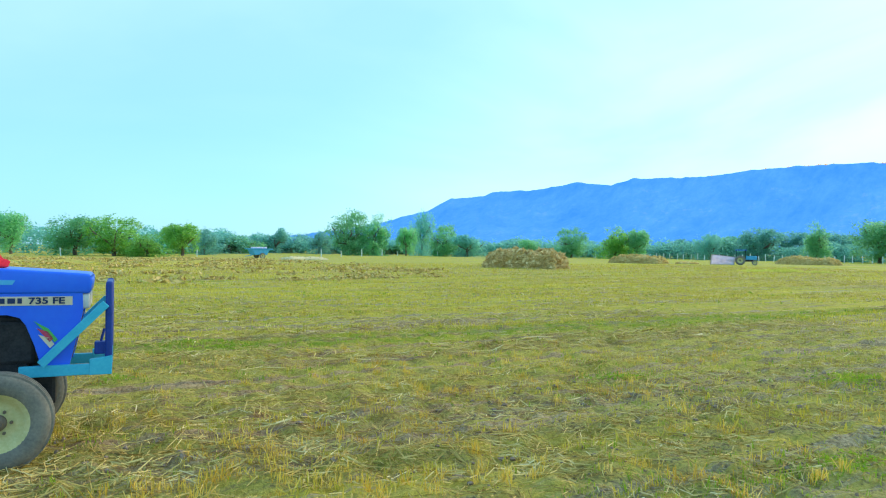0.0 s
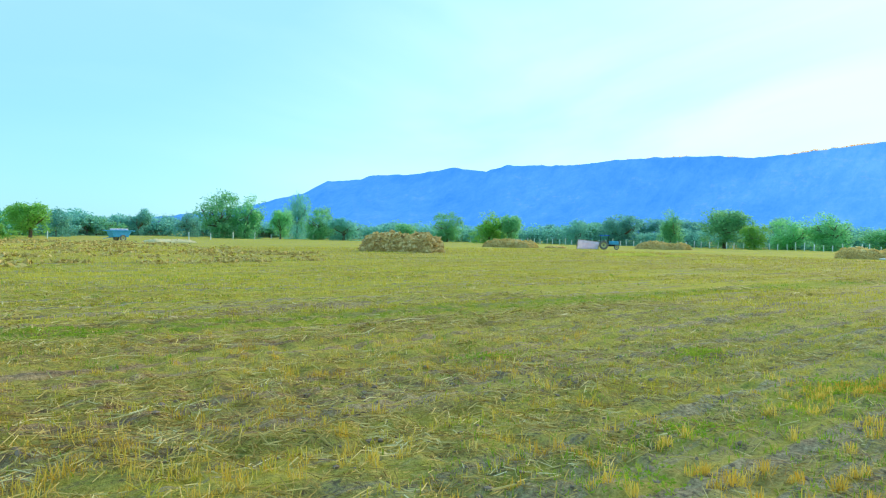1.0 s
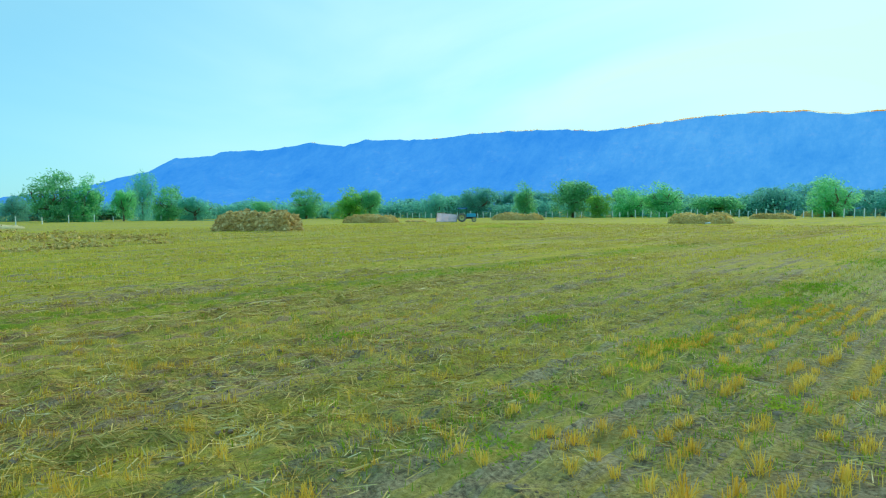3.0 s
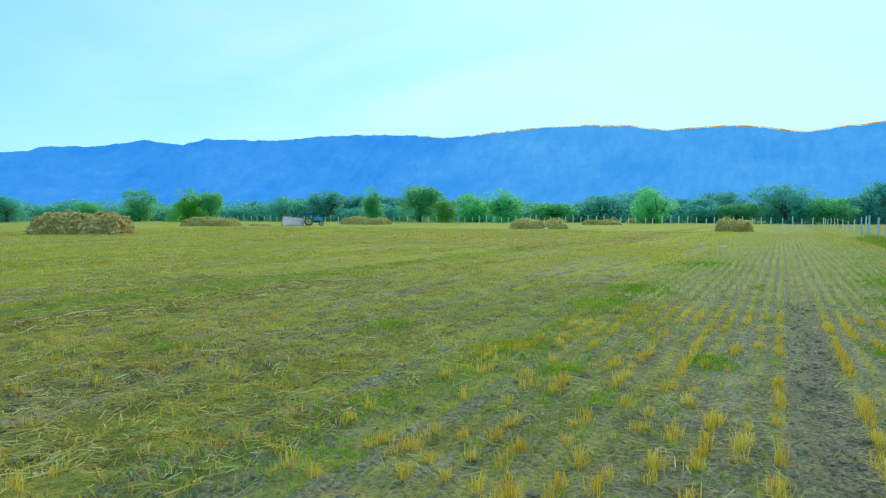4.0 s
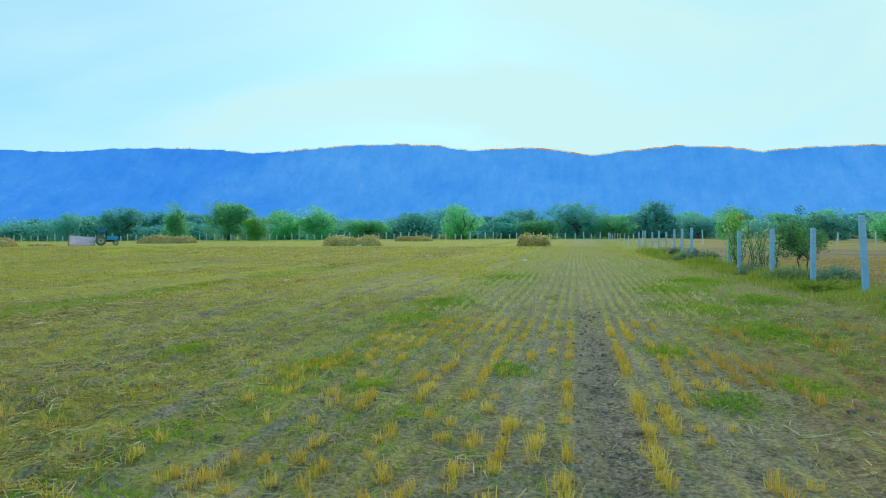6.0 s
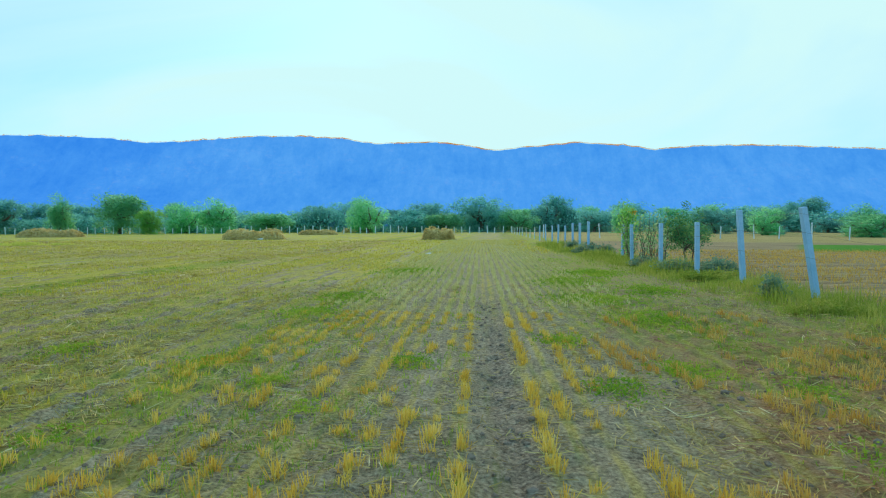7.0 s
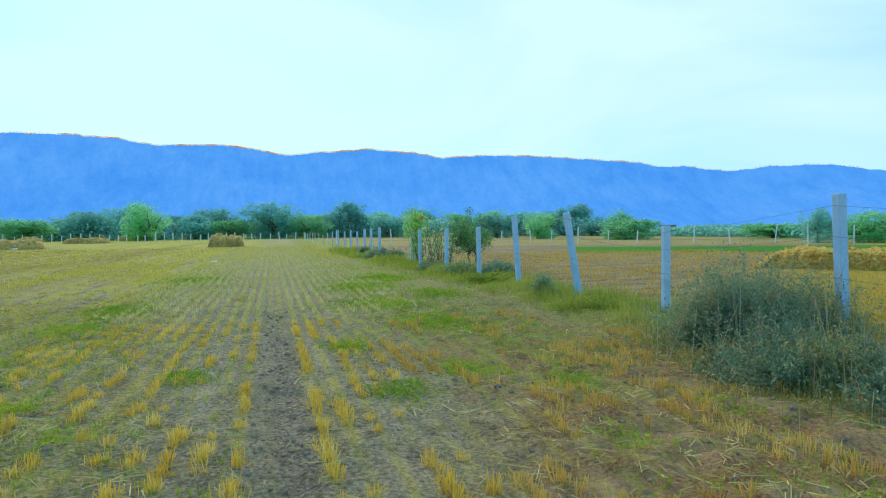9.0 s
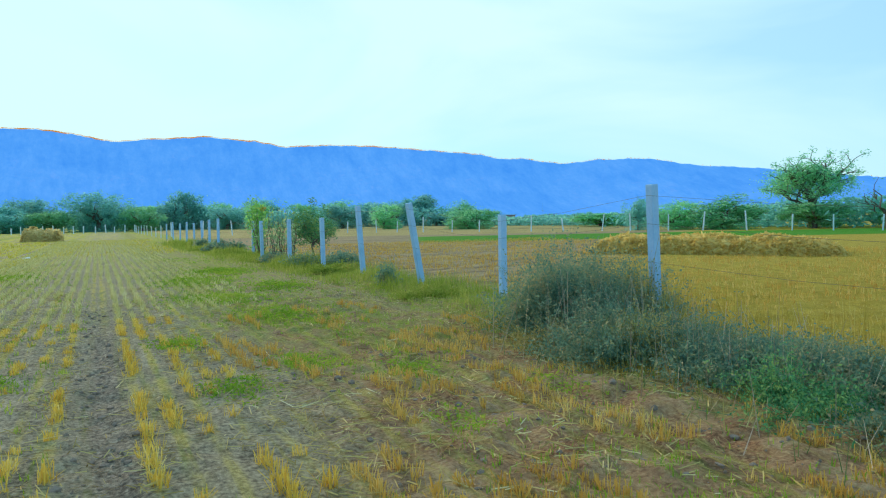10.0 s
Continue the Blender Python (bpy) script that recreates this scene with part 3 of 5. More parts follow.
# bearing and rise of the crest, in degrees
CREST = [(-74, 1.0), (-69, 1.6), (-65.6, 2.45), (-62.4, 3.3), (-60.5, 4.3), (-57.9, 4.55), (-57.1, 4.86), (-53.5, 5.08), (-50.2, 5.68), (-47.5, 5.4), (-45.8, 5.95), (-40.6, 5.94), (-37.6, 6.34), (-33, 6.6), (-28.9, 6.56), (-27, 6.4), (-23.5, 6.7), (-20, 7.1), (-15.8, 7.25), (-12.2, 7.17), (-9.4, 6.72), (-6, 6.9), (-3.5, 6.8), (0.7, 6.15), (3, 6.45), (6.8, 6.68), (10.6, 6.4), (13, 5.98), (15.5, 6.15), (20.7, 6.0), (24, 5.7), (28.7, 5.25), (30, 4.87), (32, 4.86), (35.3, 4.32), (38.5, 4.6), (42, 4.55), (46, 3.8), (50, 3.45), (58, 2.42), (66, 1.8), (78, 0.8)]
az = np.radians(np.arange(-74, 78, 0.12))
rise = np.interp(np.degrees(az), [c[0] for c in CREST], [c[1] for c in CREST])
rise += 0.10 * (vnoise(np.degrees(az) * 1.7, 0 * az, 21) - 0.5) + 0.05 * (vnoise(np.degrees(az) * 5, 0 * az, 22) - 0.5)
CREST_R = 2500.0
crest_h = CREST_R * np.tan(np.radians(rise)) + 1.6
steps = np.concatenate([np.linspace(0, 1, 70), 1 + np.linspace(0.04, 0.8, 14)])
A, S = np.meshgrid(az, steps)
RR = 2080 + (CREST_R - 2080) * S
climb = np.where(S <= 1, 0.35 * S + 0.65 * np.clip(S, 0, 1) ** 2.2, np.clip(1 - (S - 1) * 1.3, 0, 1))
spur = vnoise(np.degrees(A) * 0.55 + 0.7 * S, S * 2.0, 31) - 0.5
gully = vnoise(np.degrees(A) * 2.0 + 1.5 * S, S * 4, 32) - 0.5
rough = vnoise(np.degrees(A) * 5, S * 22, 33) - 0.5
HH = crest_h[None, :] * climb * (1 + (0.40 * spur + 0.16 * gully + 0.03 * rough) * np.clip(4 * S * np.clip(1 - S, 0, 1), 0, 1)) - 3
HH = np.minimum(HH, crest_h[None, :] * (0.25 + 0.75 * np.clip(S, 0, 1)) + 0 * HH)
hidx = np.arange(A.size).reshape(A.shape)
hq = np.stack([hidx[:-1, :-1], hidx[:-1, 1:], hidx[1:, 1:], hidx[1:, :-1]], -1).reshape(-1, 4)
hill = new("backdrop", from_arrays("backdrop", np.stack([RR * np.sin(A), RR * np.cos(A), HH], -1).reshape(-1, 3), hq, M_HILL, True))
tagged(hill, "long mountain ridge closing the plain, glowing blue in place of haze", "mountain", kind="structure")

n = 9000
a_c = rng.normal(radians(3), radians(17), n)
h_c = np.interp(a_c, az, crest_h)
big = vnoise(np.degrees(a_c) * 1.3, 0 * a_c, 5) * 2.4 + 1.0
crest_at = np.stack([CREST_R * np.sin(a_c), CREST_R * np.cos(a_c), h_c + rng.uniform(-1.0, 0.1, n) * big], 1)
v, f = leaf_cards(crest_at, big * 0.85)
stuff("crest_scrub", v, f, M_CREST, "low scrub on the ridge line with a last-sun glow built in", "scrub")


# ---- trees ----
def limb(bm, a, b, ra, rb, sides=7, bend=0.08, pieces=3):
    a, b = Vector(a), Vector(b)
    at, r = a, ra
    for k in range(1, pieces + 1):
        t = k / pieces
        nxt = a.lerp(b, t)
        if k < pieces:
            nxt += Vector(rng.normal(0, bend, 3)) * (b - a).length
        r2 = ra + (rb - ra) * t
        add_tube(bm, at, nxt, r, r2, sides)
        at, r = nxt, r2


def tree_parts(seed, airy=False, low=0.12, lobes=9, leaves=8500, leaf=0.13, limbs=6, girth=1.0):
    """A tree one metre high and one wide: a trunk with limbs, and a crown of many leaves."""
    global rng
    rng = np.random.default_rng(seed)
    bm = bmesh.new()
    limb(bm, (0, 0, -0.02), (0.02, 0.01, 0.36), 0.035 * girth, 0.024 * girth, 8, 0.03)
    ends = []
    for k in range(limbs):
        a = 2 * math.pi * k / limbs + rng.uniform(-0.4, 0.4)
        out = rng.uniform(0.18, 0.38)
        e = (math.cos(a) * out, math.sin(a) * out, rng.uniform(0.5, 0.9) * (1.0 if airy else 0.85))
        ends.append(e)
        limb(bm, (0.02, 0.01, rng.uniform(0.2, 0.36)), e, 0.02 * girth, 0.006 * girth, 6)
        for _ in range(3 if airy else 1):
            q = Vector(e) + Vector(rng.normal(0, 0.11 if airy else 0.05, 3))
            limb(bm, Vector(e) * 0.75, q, 0.009 * girth, 0.003 * girth, 5)
            ends.append(tuple(q))
    trunk = bpy.data.meshes.new("trunk")
    bm.to_mesh(trunk)
    bm.free()
    trunk.materials.append(M_BARK)
    cs = []
    for k in range(lobes):
        a, r = rng.uniform(0, 2 * math.pi), 0.30 * math.sqrt(rng.uniform(0.05, 1))
        c = np.array([math.cos(a) * r, math.sin(a) * r, rng.uniform(low + 0.12, 0.80) - 0.2 * r])
        cs.append((c, rng.uniform(0.17, 0.27)))
    if airy:
        cs = [(np.array(e), rng.uniform(0.07, 0.13)) for e in ends]
    pts = []
    for c, r in cs:
        m = leaves // len(cs)
        clumps = rng.normal(size=(max(m // 22, 3), 3))
        clumps /= np.linalg.norm(clumps, axis=1)[:, None]
        clumps *= (rng.uniform(0.45, 1.05, len(clumps)) ** 0.6)[:, None] * r
        pick = rng.integers(0, len(clumps), m)
        pts.append(c + clumps[pick] + rng.normal(0, r * 0.17, (m, 3)))
    pts = np.concatenate(pts)
    pts[:, 2] = np.clip(pts[:, 2], 0.01, 1.05)
    size = 0.030 * leaf / 0.17
    return trunk, leaf_cards(pts, size)


KINDS = {}
for kind, mat in (("leafy", M_LEAF), ("dark", M_LEAF_HAZY), ("fresh", M_LEAF_LIGHT)):
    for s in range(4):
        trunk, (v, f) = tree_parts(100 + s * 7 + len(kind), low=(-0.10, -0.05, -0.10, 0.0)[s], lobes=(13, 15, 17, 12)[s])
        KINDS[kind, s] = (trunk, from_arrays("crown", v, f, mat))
TREE_LABEL = {"leafy": "broad green field tree with a rounded leafy crown", "dark": "tree in the far hedgerow, its leaves tinted blue-green for haze", "fresh": "bright yellow-green leafy tree beside the field fence"}
tree_count = [0]


def tree(x, y, high, wide, kind="leafy", group="trees round the field"):
    """One tree of a kind, turned its own way."""
    tree_count[0] += 1
    k = tree_count[0]
    trunk, crown = KINDS[kind, k % 4]
    t = thing("tree", pose(x, y, -0.05, 0, 0, (k * 77) % 360), TREE_LABEL[kind], "tree", group)
    size = Matrix.Diagonal((wide * 1.18, wide * 1.18, high * 1.03, 1))
    shared("trunk", trunk, t, size)
    shared("crown", crown, t, size)


WEST_TREES = [(-130, -7, 7.6, 6.4, "leafy"), (-120, 2, 6.1, 8.2, "leafy"), (-115, 7, 6.0, 8.4, "fresh"), (-109, 11, 3.3, 6.3, "fresh"), (-124, 18, 6.2, 7.3, "fresh"), (-138, 24, 5.0, 4.1, "dark"), (-194, 48, 5.4, 4.6, "dark"), (-193, 53, 7.2, 6.5, "dark"), (-201, 62, 6.1, 4.8, "dark"), (-180, 61, 6.1, 6.2, "dark"), (-154, 59, 10.4, 9.7, "leafy"), (-152, 65, 9.7, 8.1, "leafy"), (-153, 74, 8.0, 5.5, "leafy"), (-160, 82, 11.3, 5.9, "dark"), (-149, 82, 7.8, 7.8, "leafy"), (-142, 85, 5.4, 9.2, "dark"), (-173, 119, 5.4, 6.9, "dark")]
NORTH_TREES = [(-154, 112, 4.9, 6.2, "leafy"), (-139, 114, 7.6, 8.2, "leafy"), (-125, 116, 7.6, 9.5, "fresh"), (-120, 118, 7.9, 6.0, "leafy"), (-116, 138, 6.3, 6.5, "dark"), (-110, 148, 8.0, 10.9, "dark"), (-92, 143, 8.7, 6.1, "leafy"), (-82, 149, 10.0, 11.7, "leafy"), (-72, 143, 5.3, 5.7, "fresh"), (-72, 160, 7.0, 9.7, "leafy"), (-63, 158, 8.1, 10.5, "leafy"), (-54, 167, 5.4, 12.0, "leafy"), (-44, 180, 6.9, 10.6, "dark"), (-29, 163, 8.3, 9.2, "leafy"), (-21, 179, 6.1, 12.3, "dark"), (-11, 175, 5.3, 10.9, "leafy"), (-2, 180, 9.0, 13.5, "dark")]
EAST_TREES = [(7, 175, 5.8, 9.7, "leafy"), (15, 185, 9.7, 11.5, "dark"), (25, 169, 5.4, 10.0, "dark"), (28, 148, 5.7, 4.9, "leafy"), (42, 134, 4.7, 7.8, "dark"), (51, 131, 4.8, 7.8, "dark"), (68, 145, 3.0, 6.3, "dark"), (52, 97, 3.1, 8.6, "leafy"), (43, 113, 4.3, 5.9, "leafy"), (49, 93, 2.9, 7.5, "leafy"), (69, 87, 2.4, 9.0, "leafy"), (52, 59, 3.4, 2.8, "dark"), (56, 58, 3.1, 5.2, "leafy"), (58, 53, 3.6, 8.4, "leafy"), (64, 47, 3.0, 7.0, "leafy"), (71, 43, 2.4, 7.5, "leafy")]
for row in WEST_TREES + NORTH_TREES + EAST_TREES:
    tree(*row)

# the unbroken second row behind them
rnd = random.Random(19)
BELT = [(-150, 20), (-205, 52), (-182, 108), (-135, 148), (-60, 188), (20, 198), (80, 152)]
for (xa, ya), (xb, yb) in zip(BELT, BELT[1:]):
    run = math.hypot(xb - xa, yb - ya)
    for k in range(int(run / 7.0)):
        t = (k + rnd.uniform(0.1, 0.9)) / int(run / 7.0)
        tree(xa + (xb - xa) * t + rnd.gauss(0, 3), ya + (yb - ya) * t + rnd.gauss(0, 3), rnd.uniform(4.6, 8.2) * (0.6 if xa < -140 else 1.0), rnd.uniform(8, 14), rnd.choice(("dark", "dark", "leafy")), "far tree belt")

# the old gnarled tree beyond the neighbour's field, with bare limbs showing through its tufts
def gnarled_parts(seed, tufts_each, leaf):
    """Forking limbs one metre high and wide over all, with tight tufts of leaves on the twigs."""
    global rng
    rng = np.random.default_rng(seed)
    bm, ends = bmesh.new(), []

    def fork(at, way, length, r, level):
        end = at + way * length
        limb(bm, at, end, r, r * 0.62, 6 if level < 2 else 4, 0.07, 3 if level < 2 else 2)
        if level == 4:
            ends.append(end)
            return
        if level == 3:
            ends.append(at.lerp(end, 0.6))
        for k in range((9, 3, 3, 2)[level]):
            turn = 2 * math.pi * (k + rng.uniform(-0.3, 0.3)) / (9, 3, 3, 2)[level]
            side = Vector((math.cos(turn), math.sin(turn), rng.uniform(-0.35, 0.6)))
            go = (way * (0.9 if level else 0.7) + side * (0.85 if level else (0.3, 1.6, 0.9)[k % 3])).normalized()
            fork(at.lerp(end, rng.uniform(0.55, 1.0)), go, length * rng.uniform(0.6, 0.85) if level else rng.uniform(0.2, 0.27), r * 0.6, level + 1)

    fork(Vector((0, 0, -0.02)), Vector((0.03, 0, 1)), 0.36, 0.030, 0)
    trunk = bpy.data.meshes.new("trunk")
    bm.to_mesh(trunk)
    bm.free()
    trunk.materials.append(M_BARK)
    pts = np.repeat(np.array([tuple(e) for e in ends]), tufts_each, 0)
    pts = pts + rng.normal(0, 0.021, pts.shape)
    heads = [np.array(c) + rng.normal(0, 1, (k, 3)) * (0.10, 0.10, 0.07) for c, k in (((-0.22, 0.20, 0.50), 2600), ((0.20, -0.14, 0.46), 1200), ((0.0, 0.0, 0.60), 900))]
    return trunk, leaf_cards(np.concatenate([pts] + heads), leaf)


trunk, (v, f) = gnarled_parts(55, 40, 0.0115)
old = thing("tree", pose(66.3, 49.2, -0.05, 0, 0, -55), "old gnarled tree with open branches and tufted leaves", "tree")
shared("trunk", trunk, old, Matrix.Diagonal((10.6, 10.6, 9.3, 1)))
shared("crown", from_arrays("crown", v, f, M_LEAF), old, Matrix.Diagonal((10.6, 10.6, 9.3, 1)))
trunk, (v, f) = tree_parts(58, airy=True, leaves=260, leaf=0.12, limbs=7)
bare = thing("tree", pose(60.5, 37.5, -0.05, 0, 0, 10), "small nearly leafless tree with thin grey twigs", "tree")
shared("trunk", trunk, bare, Matrix.Diagonal((5.5, 5.5, 4.3, 1)))
shared("crown", from_arrays("crown", v, f, M_LEAF_HAZY), bare, Matrix.Diagonal((5.5, 5.5, 4.3, 1)))

# the low hedge and thicket under and behind the trees
rng = np.random.default_rng(11)
HEDGE = [(-150, -40), (-150, 15), (-205, 45), (-185, 100), (-140, 140), (-60, 178), (20, 190), (75, 150), (80, 95), (70, 60), (76, 30), (80, 0)]
pieces = []
for (xa, ya), (xb, yb) in zip(HEDGE, HEDGE[1:]):
    m = int(240 * math.hypot(xb - xa, yb - ya))
    t = rng.uniform(0, 1, m)
    x, y = xa + (xb - xa) * t + rng.normal(0, 3.5, m), ya + (yb - ya) * t + rng.normal(0, 3.5, m)
    top = 2.9 + 4.2 * vnoise(x * 0.16, y * 0.16, 8) * vnoise(x * 0.5, y * 0.5, 9) ** 0.5
    top = top * (0.38 if xa > 74 and ya > 90 else 0.62 if xa > 60 else 1.0)
    pieces.append(leaf_cards(np.stack([x, y, rng.uniform(0, 1, m) ** 0.7 * top], 1), 0.34))
v, f = joined(pieces)
stuff("far_thicket", v, f, M_LEAF_HAZY, "dense green thicket and hedgerow behind the fields, tinted blue for haze", "thicket")


# ---- fences ----
def post_mesh(w, material):
    bm = bmesh.new()
    add_box(bm, (w, w, 1.0), (0, 0, 0.5), 0.012)
    me = bpy.data.meshes.new("post")
    bm.to_mesh(me)
    bm.free()
    me.materials.append(material)
    return me


POST, SLIM_POST = post_mesh(0.112, M_CONCRETE), post_mesh(0.13, M_PALEPOST)


def wire(parent, points, r=0.004):
    """One unbroken strand from post to post."""
    bm = bmesh.new()
    last = None
    for p in points:
        ring = [bm.verts.new(Vector(p) + Vector((dx * r, dx * r * 0.3, dz * r))) for dx, dz in ((-1, 0), (0, -1), (1, 0), (0, 1))]
        if last:
            for k in range(4):
                bm.faces.new((last[k], last[(k + 1) % 4], ring[(k + 1) % 4], ring[k]))
        last = ring
    return part("wire", bm, M_WIRE, parent, "thin rusty barbed wire")


# x, y, height, lean along x, lean along y
POSTS = [(7.75, 3.6, 1.7, 1, 0), (7.45, 7.95, 2.0, -2.5, 0), (7.24, 11.9, 1.6, 0, 0), (6.86, 14.9, 1.9, -10, 0), (6.85, 19.0, 1.92, -4, 0), (6.65, 22.4, 1.62, -1, 1), (6.3, 25.6, 1.63, 0, 0), (6.3, 30.7, 1.64, -1, 0), (6.6, 34.5, 1.6, 1, 0), (5.85, 40.9, 1.84, 0, 1), (5.86, 44.8, 1.79, 0, -1), (5.82, 48.2, 1.77, -1, 0), (5.8, 53, 1.6, 0, 0), (5.75, 58, 1.7, 1, 0), (5.7, 63, 1.6, 0, 1), (5.6, 69, 1.75, -1, 0), (5.5, 76, 1.6, 0, 0)]
fence = thing("fence", pose(0, 0, 0), "boundary fence of leaning pale concrete posts and rusty barbed wire", "fence")
for x, y, h, lx, ly in POSTS:
    foot = float(lie(x, y))
    shared("post", POST, fence, pose(x, y, foot - 0.06, ly, lx, (x * 131) % 12) @ Matrix.Diagonal((1.12, 1.12, h + 0.06, 1)))
for level in (0.45, 0.72, 0.92):
    pts = []
    for (x, y, h, lx, ly), nxt in zip(POSTS, POSTS[1:] + [None]):
        top = Vector((x + math.sin(radians(lx)) * h * level - 0.09, y, float(lie(x, y)) + h * level))
        if pts:
            mid = (pts[-1] + top) / 2
            mid.z -= 0.04
            pts.append(mid)
        pts.append(top)
    wire(fence, pts, 0.002)


def post_line(corners, gap, high, label, seed, scale=0.8, wires=2):
    rnd = random.Random(seed)
    fe = thing("fence", pose(0, 0, 0), label, "fence")
    spots = []
    for (xa, ya), (xb, yb) in zip(corners, corners[1:]):
        m = max(1, int(math.hypot(xb - xa, yb - ya) / gap))
        for k in range(m):
            t = (k + rnd.uniform(-0.12, 0.12)) / m
            spots.append((xa + (xb - xa) * t, ya + (yb - ya) * t, high * rnd.uniform(0.8, 1.15)))
    for x, y, h in spots:
        shared("post", SLIM_POST, fe, pose(x, y, -0.05, rnd.gauss(0, 2.5), rnd.gauss(0, 2.5), rnd.uniform(0, 90)) @ Matrix.Diagonal((scale, scale, h, 1)))
    for k in range(wires):
        wire(fe, [Vector((x, y, h * (0.9 - 0.35 * k))) for x, y, h in spots], 0.008)
    return fe


post_line([(4.5, 150), (-60, 152), (-132, 128)], 1.7, 1.55, "long far fence of pale posts before the tree line", 3, 1.15)
post_line([(5.4, 83), (4.5, 150)], 7.5, 1.35, "fence of thin posts running on to the far corner", 6, 0.6)
post_line([(-132, 128), (-150, 70), (-118, 40), (-112, -30)], 9.0, 1.4, "far fence of weathered posts along the western hedge", 4, 0.9)
post_line([(7, 92), (31, 84), (53.5, 51), (58, 36), (62, 18)], 3.6, 1.7, "wire fence of slim pale posts behind the neighbour's field", 5, 0.85, 3)


# ---- heaps of straw ----
def straw_heap(x, y, length, deep, high, turn, seed, label, straws=4200, heart=M_HAY, cover=M_HAYSTRAW, card=(0.08, 0.26)):
    global rng
    rng = np.random.default_rng(seed)
    t = thing("straw_heap", pose(x, y, 0, 0, 0, turn), label, "straw heap", "straw heaps on the field")
    nu, nv = 84, 40
    uu, vv = np.meshgrid(np.sin(np.linspace(-1, 1, nu) * math.pi / 2), np.sin(np.linspace(-1, 1, nv) * math.pi / 2))
    edge = np.clip(1 - np.abs(uu) ** 7, 0, 1) ** 0.45 * np.clip(1 - np.abs(vv) ** 5, 0, 1) ** 0.5
    # forkfuls thrown side by side, with creases between them
    lumps = 0.62 + 0.42 * vnoise(uu * 2.4 + seed, vv * 1.4, seed)
    forks = np.abs(vnoise(uu * length * 0.7 + seed, vv * deep * 0.7, seed + 1) - 0.5) * 2
    lumps += 0.30 * forks ** 0.6 * (0.5 + vnoise(uu * length * 1.9, vv * deep * 1.9, seed + 2)) - 0.1
    zz = high * edge * lumps - 0.06
    bulge = 1 + 0.10 * (vnoise(uu * 3 + seed, vv * 3, seed + 3) - 0.5)
    P = np.stack([uu * length / 2 * bulge, vv * deep / 2 * bulge, zz], -1)
    P[1:-1, 1:-1] += rng.normal(0, 0.025, (nv - 2, nu - 2, 3))
    ids = np.arange(nu * nv).reshape(nv, nu)
    q = np.stack([ids[:-1, :-1], ids[:-1, 1:], ids[1:, 1:], ids[1:, :-1]], -1).reshape(-1, 4)
    P = P.reshape(-1, 3)
    shared("heap_core", from_arrays("heap_core", P, q, heart, True), t, Matrix.Identity(4))
    area = np.linalg.norm(np.cross(P[q[:, 2]] - P[q[:, 0]], P[q[:, 3]] - P[q[:, 1]]), axis=1)
    pick = rng.choice(len(q), straws, p=area / area.sum())
    c = P[q[pick]].mean(1) + rng.normal(0, 0.03, (straws, 3))
    c[:, 2] = np.maximum(c[:, 2] + 0.02, 0.0)
    v, f = leaf_cards(c, rng.uniform(*card, straws))
    shared("straw_cover", from_arrays("straw_cover", v, f, cover), t, Matrix.Identity(4), "tousled golden-brown straw")
    return t


straw_heap(-53.5, 38.5, 7.2, 3.8, 1.8, 30, 41, "large square-shouldered heap of brown straw on the stubble", 5200, M_HAY, islands("brown_heaped_straw", [(0.0, (0.54, 0.36, 0.12)), (0.5, (0.76, 0.55, 0.23)), (1.0, (0.90, 0.74, 0.40))], vary=0.0), (0.12, 0.36))
straw_heap(-76, 75, 8.0, 3.5, 1.15, 20, 42, "long low heap of straw near the far fence")
straw_heap(-69, 105, 8.5, 4, 1.2, 12, 43, "low brown heap of straw behind weeds near the far fence")
straw_heap(-29, 84, 7.2, 3.2, 1.15, 10, 44, "double-humped heap of pale straw on the stubble")
straw_heap(-32, 128, 6.6, 3.2, 0.85, 5, 45, "flat heap of straw far out on the field")
straw_heap(-32, 166, 7.0, 3.4, 1.3, 0, 46, "heap of straw at the end of the field")
straw_heap(-6, 82, 3.5, 2.6, 1.3, 0, 47, "compact steep heap of straw at the end of the rows")
straw_heap(-48, 150, 4.5, 3.0, 1.0, 0, 49, "small heap of straw before the far fence", 1200)
straw_heap(22.8, 21.6, 9.5, 3.6, 0.72, -52, 48, "long tumbled heap of golden straw in the neighbour's field", 16000, surface("golden_straw_heart", (0.60, 0.42, 0.12), (0.82, 0.62, 0.20), 3, 1.0, 0.8, 0.05), islands("golden_straw", [(0.0, (0.70, 0.48, 0.10)), (1.0, (0.92, 0.74, 0.28))], vary=0.0, through=0.5), (0.06, 0.18))
straw_heap(-73, 82, 3.0, 1.2, 0.3, 20, 51, "thin scatter of straw beside a heap", 500)


# ---- growth on the field ----
def in_view(x, y):
    """The plan's wedge that the pan sweeps: west round by north to the north-east."""
    a = np.degrees(np.arctan2(x, y))
    return (a > -104) & (a < 66)


def tufts(x, y, per, spread):
    """Many blades round every tuft's foot."""
    k = np.repeat(np.arange(len(x)), per)
    return x[k] + rng.normal(0, spread, len(k)), y[k] + rng.normal(0, spread, len(k)), k


